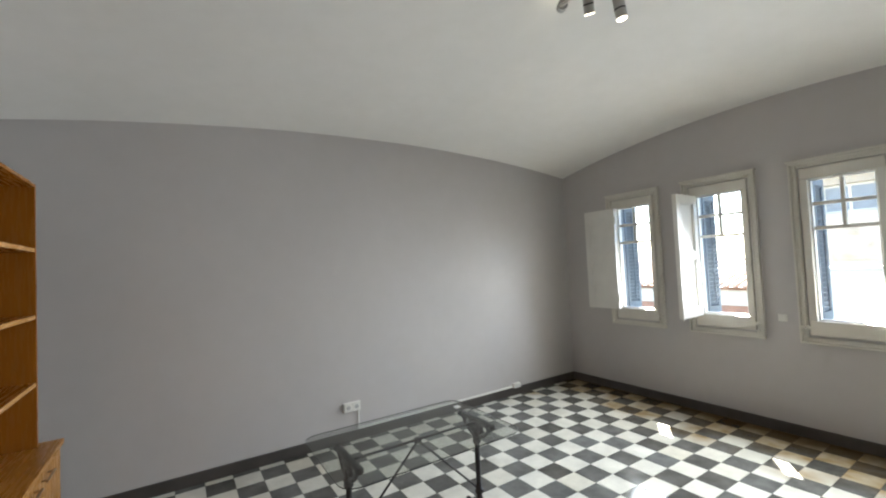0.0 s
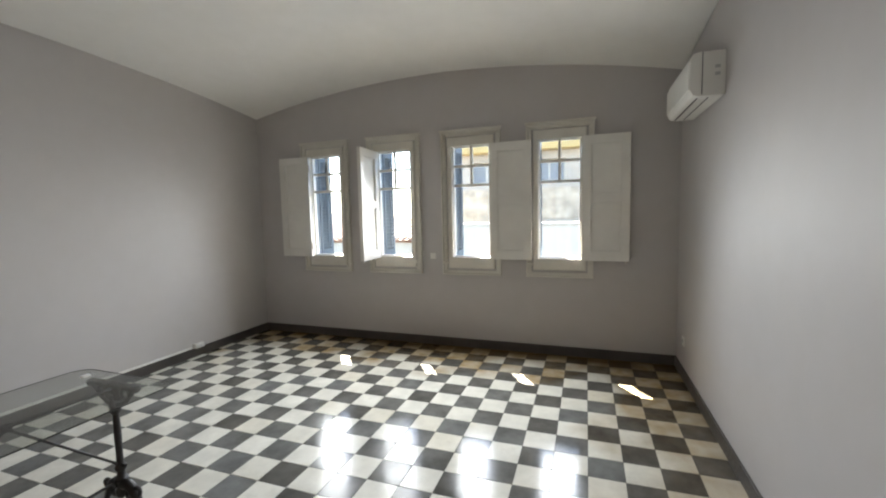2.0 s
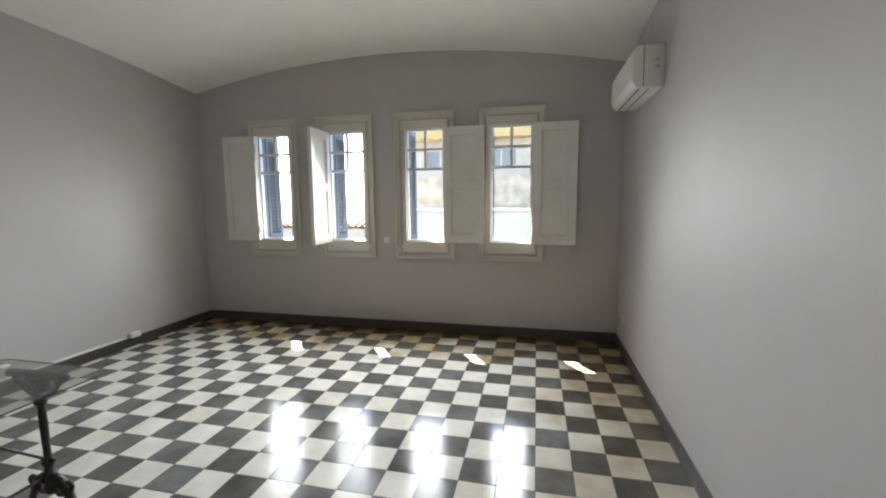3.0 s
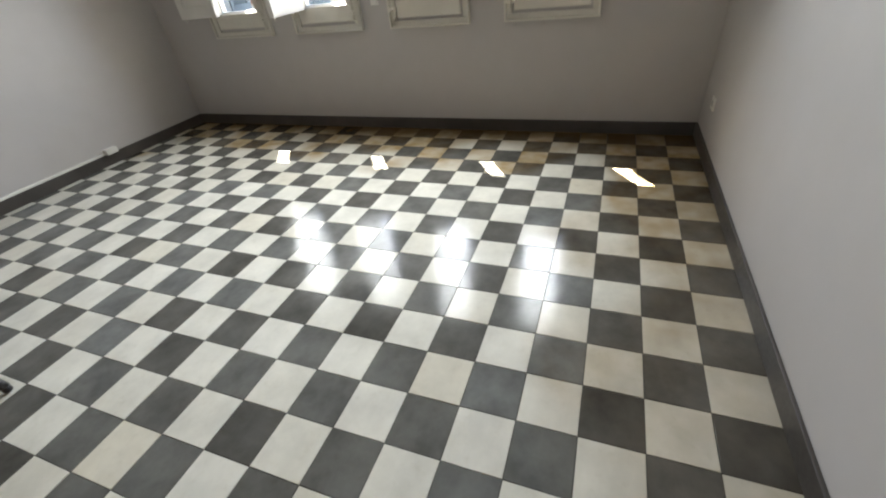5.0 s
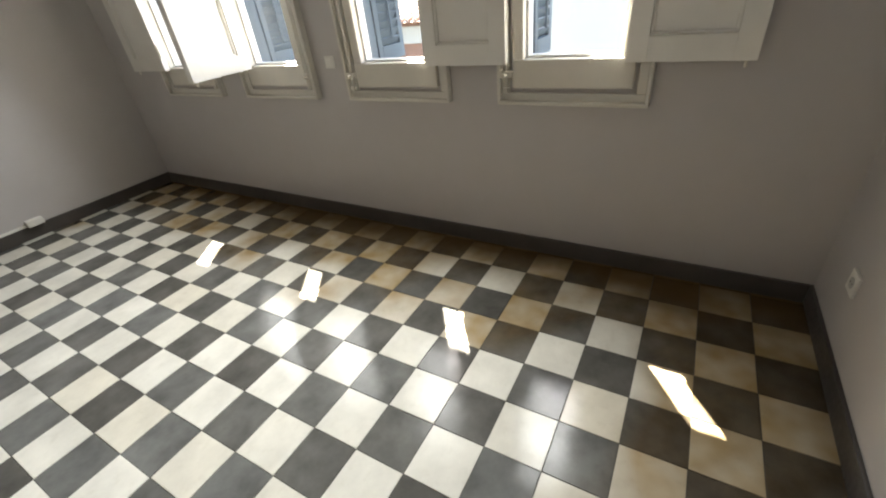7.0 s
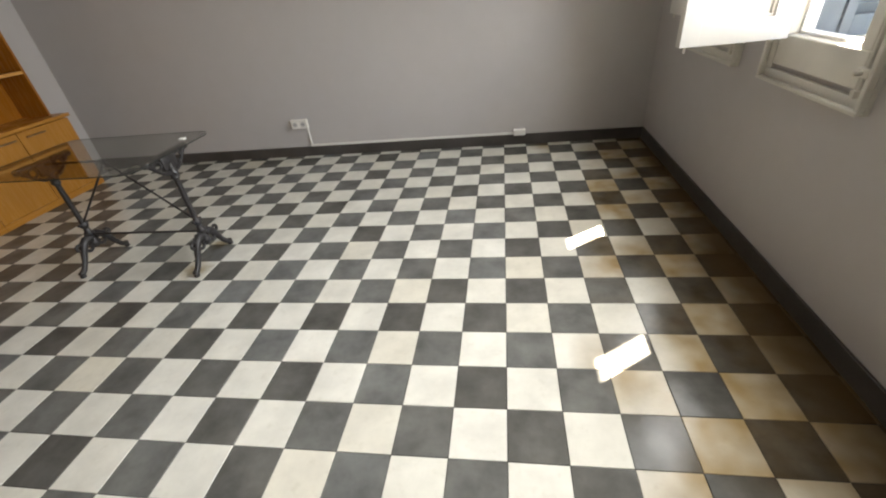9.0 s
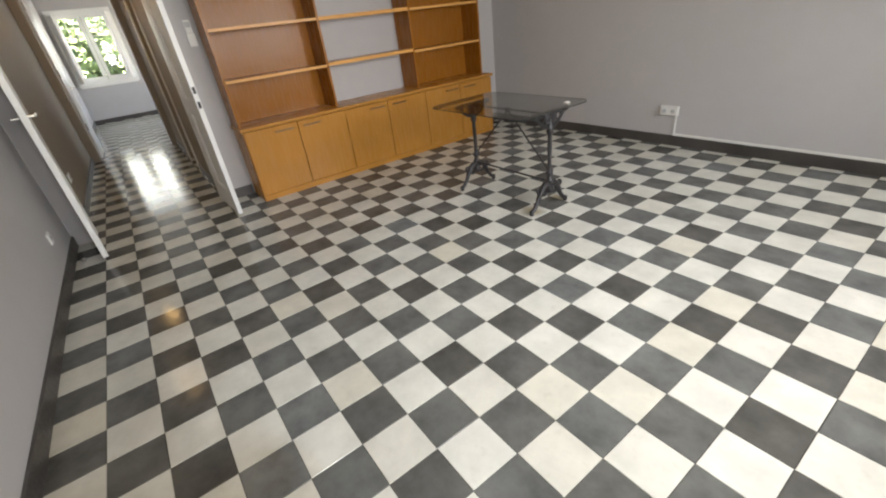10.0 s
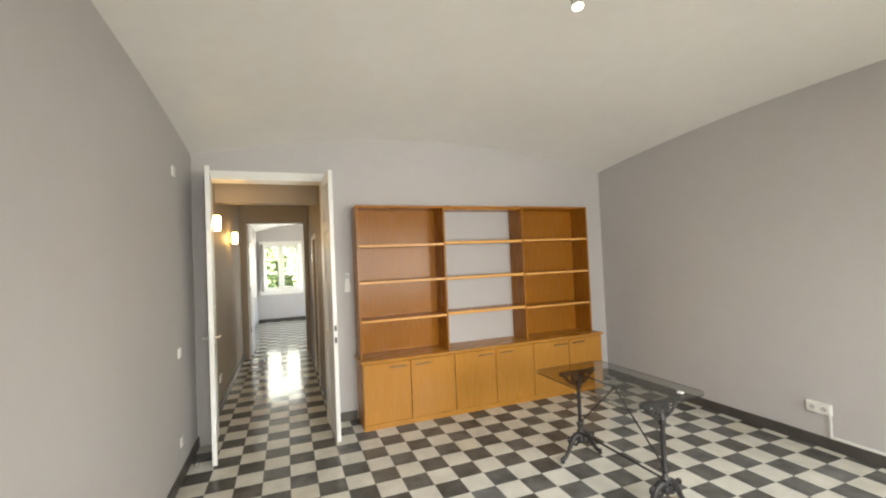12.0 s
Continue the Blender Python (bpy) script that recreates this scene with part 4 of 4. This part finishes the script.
def street_houses():
    h = thing("apartment_building", "pale rendered building across the street with an ochre cornice", "building", "", "", pose(0, 0, -6))
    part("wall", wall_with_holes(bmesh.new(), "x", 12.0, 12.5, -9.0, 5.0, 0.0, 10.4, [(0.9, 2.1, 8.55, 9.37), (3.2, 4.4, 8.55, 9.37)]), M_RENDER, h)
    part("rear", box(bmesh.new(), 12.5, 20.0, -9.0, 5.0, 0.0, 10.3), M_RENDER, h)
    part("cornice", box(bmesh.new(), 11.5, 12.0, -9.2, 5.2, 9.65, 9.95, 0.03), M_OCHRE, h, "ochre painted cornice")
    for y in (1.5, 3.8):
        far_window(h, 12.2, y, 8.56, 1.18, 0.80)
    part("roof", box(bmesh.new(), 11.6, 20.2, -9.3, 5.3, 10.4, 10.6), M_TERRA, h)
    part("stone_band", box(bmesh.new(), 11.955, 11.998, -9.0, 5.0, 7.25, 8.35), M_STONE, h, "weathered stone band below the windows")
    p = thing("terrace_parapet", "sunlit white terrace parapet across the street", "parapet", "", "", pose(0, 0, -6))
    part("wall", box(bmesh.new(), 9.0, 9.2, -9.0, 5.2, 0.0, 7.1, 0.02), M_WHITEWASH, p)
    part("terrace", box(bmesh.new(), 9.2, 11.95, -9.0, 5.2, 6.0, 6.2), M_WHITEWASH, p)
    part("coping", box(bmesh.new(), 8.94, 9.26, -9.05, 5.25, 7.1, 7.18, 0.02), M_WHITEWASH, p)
    low = thing("low_house", "low brick house with a terracotta tiled roof", "house", "", "", pose(0, 0, -6))
    part("wall", box(bmesh.new(), 11.0, 17.0, 5.6, 15.0, 0.0, 6.56), M_BRICK, low)
    part("white_band", box(bmesh.new(), 10.93, 10.99, 5.6, 15.0, 5.95, 6.42), M_WHITEWASH, low, "white painted band")
    bm = bmesh.new()
    v = [bm.verts.new(p) for p in ((10.6, 5.3, 6.55), (10.6, 15.3, 6.55), (14.0, 15.3, 7.3), (14.0, 5.3, 7.3), (17.4, 5.3, 6.55), (17.4, 15.3, 6.55))]
    bm.faces.new((v[0], v[1], v[2], v[3]))
    bm.faces.new((v[3], v[2], v[5], v[4]))
    bm.faces.new((v[0], v[3], v[4]))
    bm.faces.new((v[1], v[5], v[2]))
    bm.faces.new((v[0], v[4], v[5], v[1]))
    for k in range(40):
        y = 5.4 + k * 0.25
        bar(bm, (10.55, y, 6.60), (14.0, y, 7.35), 0.06, 8)
    part("roof", bm, M_TERRA, low, "terracotta roof of half-round tiles")
    return h


street_houses()


def tree(x, y, z0, height, spread, seed, label, leaves=360):
    rnd = random.Random(seed)
    t = thing("tree", label, "tree", "", "", pose(x, y, z0))
    bm = bmesh.new()
    tube(bm, [(0, 0, 0), (0.05, 0.03, height * 0.3), (-0.04, 0.08, height * 0.55), (0.02, 0, height * 0.85)], [0.17, 0.14, 0.10, 0.04])
    tips = []
    for k in range(12):
        a, r = rnd.uniform(0, 6.28), spread * rnd.uniform(0.45, 0.95)
        zb, zt = height * rnd.uniform(0.35, 0.6), height * rnd.uniform(0.55, 1.0)
        tip = Vector((r * math.cos(a), r * math.sin(a), zt))
        tube(bm, [(0, 0.03, zb), tuple(tip * 0.5 + Vector((0, 0, zb * 0.5 + 0.1))), tuple(tip)], [0.06, 0.04, 0.015], 6)
        tips.append(tip)
    part("trunk", bm, M_BARK, t)
    verts, faces = [], []
    for tip in tips + [Vector((0, 0, height * 0.9)), Vector((0.2, 0.2, height * 0.7))]:
        for _ in range(leaves):
            c = tip + Vector((rnd.gauss(0, 0.42), rnd.gauss(0, 0.42), rnd.gauss(0, 0.35)))
            u = Vector((rnd.uniform(-1, 1), rnd.uniform(-1, 1), rnd.uniform(-0.6, 0.6))).normalized() * 0.10
            w = u.cross(Vector((rnd.uniform(-1, 1), rnd.uniform(-1, 1), rnd.uniform(-1, 1)))).normalized() * 0.06
            b = len(verts)
            verts += [tuple(c - u), tuple(c + w), tuple(c + u), tuple(c - w)]
            faces.append((b, b + 1, b + 2, b + 3))
    me = bpy.data.meshes.new("crown")
    me.from_pydata(verts, [], faces)
    me.materials.append(M_LEAF)
    crown = new("crown", me)
    crown.parent = t
    return t


tree(-17.2, 0.6, -6, 8.6, 2.2, 3, "leafy green garden tree outside the far window", 800)
tree(-18.5, -1.6, -6, 9.2, 2.4, 5, "leafy green garden tree outside the far window", 700)
tree(-19.0, 2.8, -6, 9.8, 2.6, 8, "leafy green garden tree outside the far window", 700)
tree(15.5, 17.5, -6, 9.0, 2.2, 7, "leafy street tree beyond the low house")


# ---- floor tiles, last ----
structure("floor", box(bmesh.new(), FAR_X0, X_WIN, FAR_Y0 - 0.02, Y_LEFT, -0.06, -0.0035), M_GROUT, "black and cream chequered cement tile floor", "floor")
floor = bpy.data.objects["floor"]


def tile_verts(h=TILE / 2 - 0.0012, c=0.0012, low=-0.012):
    top = [(-h + c, -h + c, 0), (h - c, -h + c, 0), (h - c, h - c, 0), (-h + c, h - c, 0)]
    edge = [(-h, -h, -c), (h, -h, -c), (h, h, -c), (-h, h, -c)]
    foot = [(-h, -h, low), (h, -h, low), (h, h, low), (-h, h, low)]
    return top + edge + foot


TILE_FACES = [(0, 1, 2, 3)] + [(4 + i, 4 + (i + 1) % 4, (i + 1) % 4, i) for i in range(4)] + [(8 + i, 8 + (i + 1) % 4, 4 + (i + 1) % 4, 4 + i) for i in range(4)]
tile_mesh = {}
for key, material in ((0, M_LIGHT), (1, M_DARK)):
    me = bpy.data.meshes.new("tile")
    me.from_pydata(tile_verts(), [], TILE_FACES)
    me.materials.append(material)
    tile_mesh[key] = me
rest = {0: ([], []), 1: ([], [])}
rnd = random.Random(11)


def lay(i, j):
    x, y = (i + 0.5) * TILE, (j + 0.5) * TILE
    shade = (i + j) % 2
    m = pose(x + rnd.uniform(-0.0003, 0.0003), y + rnd.uniform(-0.0003, 0.0003), rnd.uniform(-0.0006, 0.0), rnd.gauss(0, 0.10), rnd.gauss(0, 0.10), rnd.gauss(0, 0.08))
    if -17 <= i <= 4 and -3 <= j <= 10 and x > -3.4:
        o = new("tile", tile_mesh[shade])
        o.parent = floor
        o.matrix_basis = m
    else:
        verts, faces = rest[shade]
        b = len(verts)
        verts += [tuple(m @ Vector(v)) for v in tile_verts()]
        faces += [tuple(b + k for k in f) for f in TILE_FACES]


for i in range(-23, 6):
    for j in range(-3, 22):
        lay(i, j)
for i in range(-43, -23):
    for j in range(-3, 4):
        lay(i, j)
for i in range(-68, -43):
    for j in range(-3, 17):
        lay(i, j)
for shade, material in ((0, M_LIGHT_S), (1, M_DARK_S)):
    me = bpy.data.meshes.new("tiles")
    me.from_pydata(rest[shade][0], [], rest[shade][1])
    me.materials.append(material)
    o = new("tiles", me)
    o.parent = floor
    tagged(o, kind="stuff")
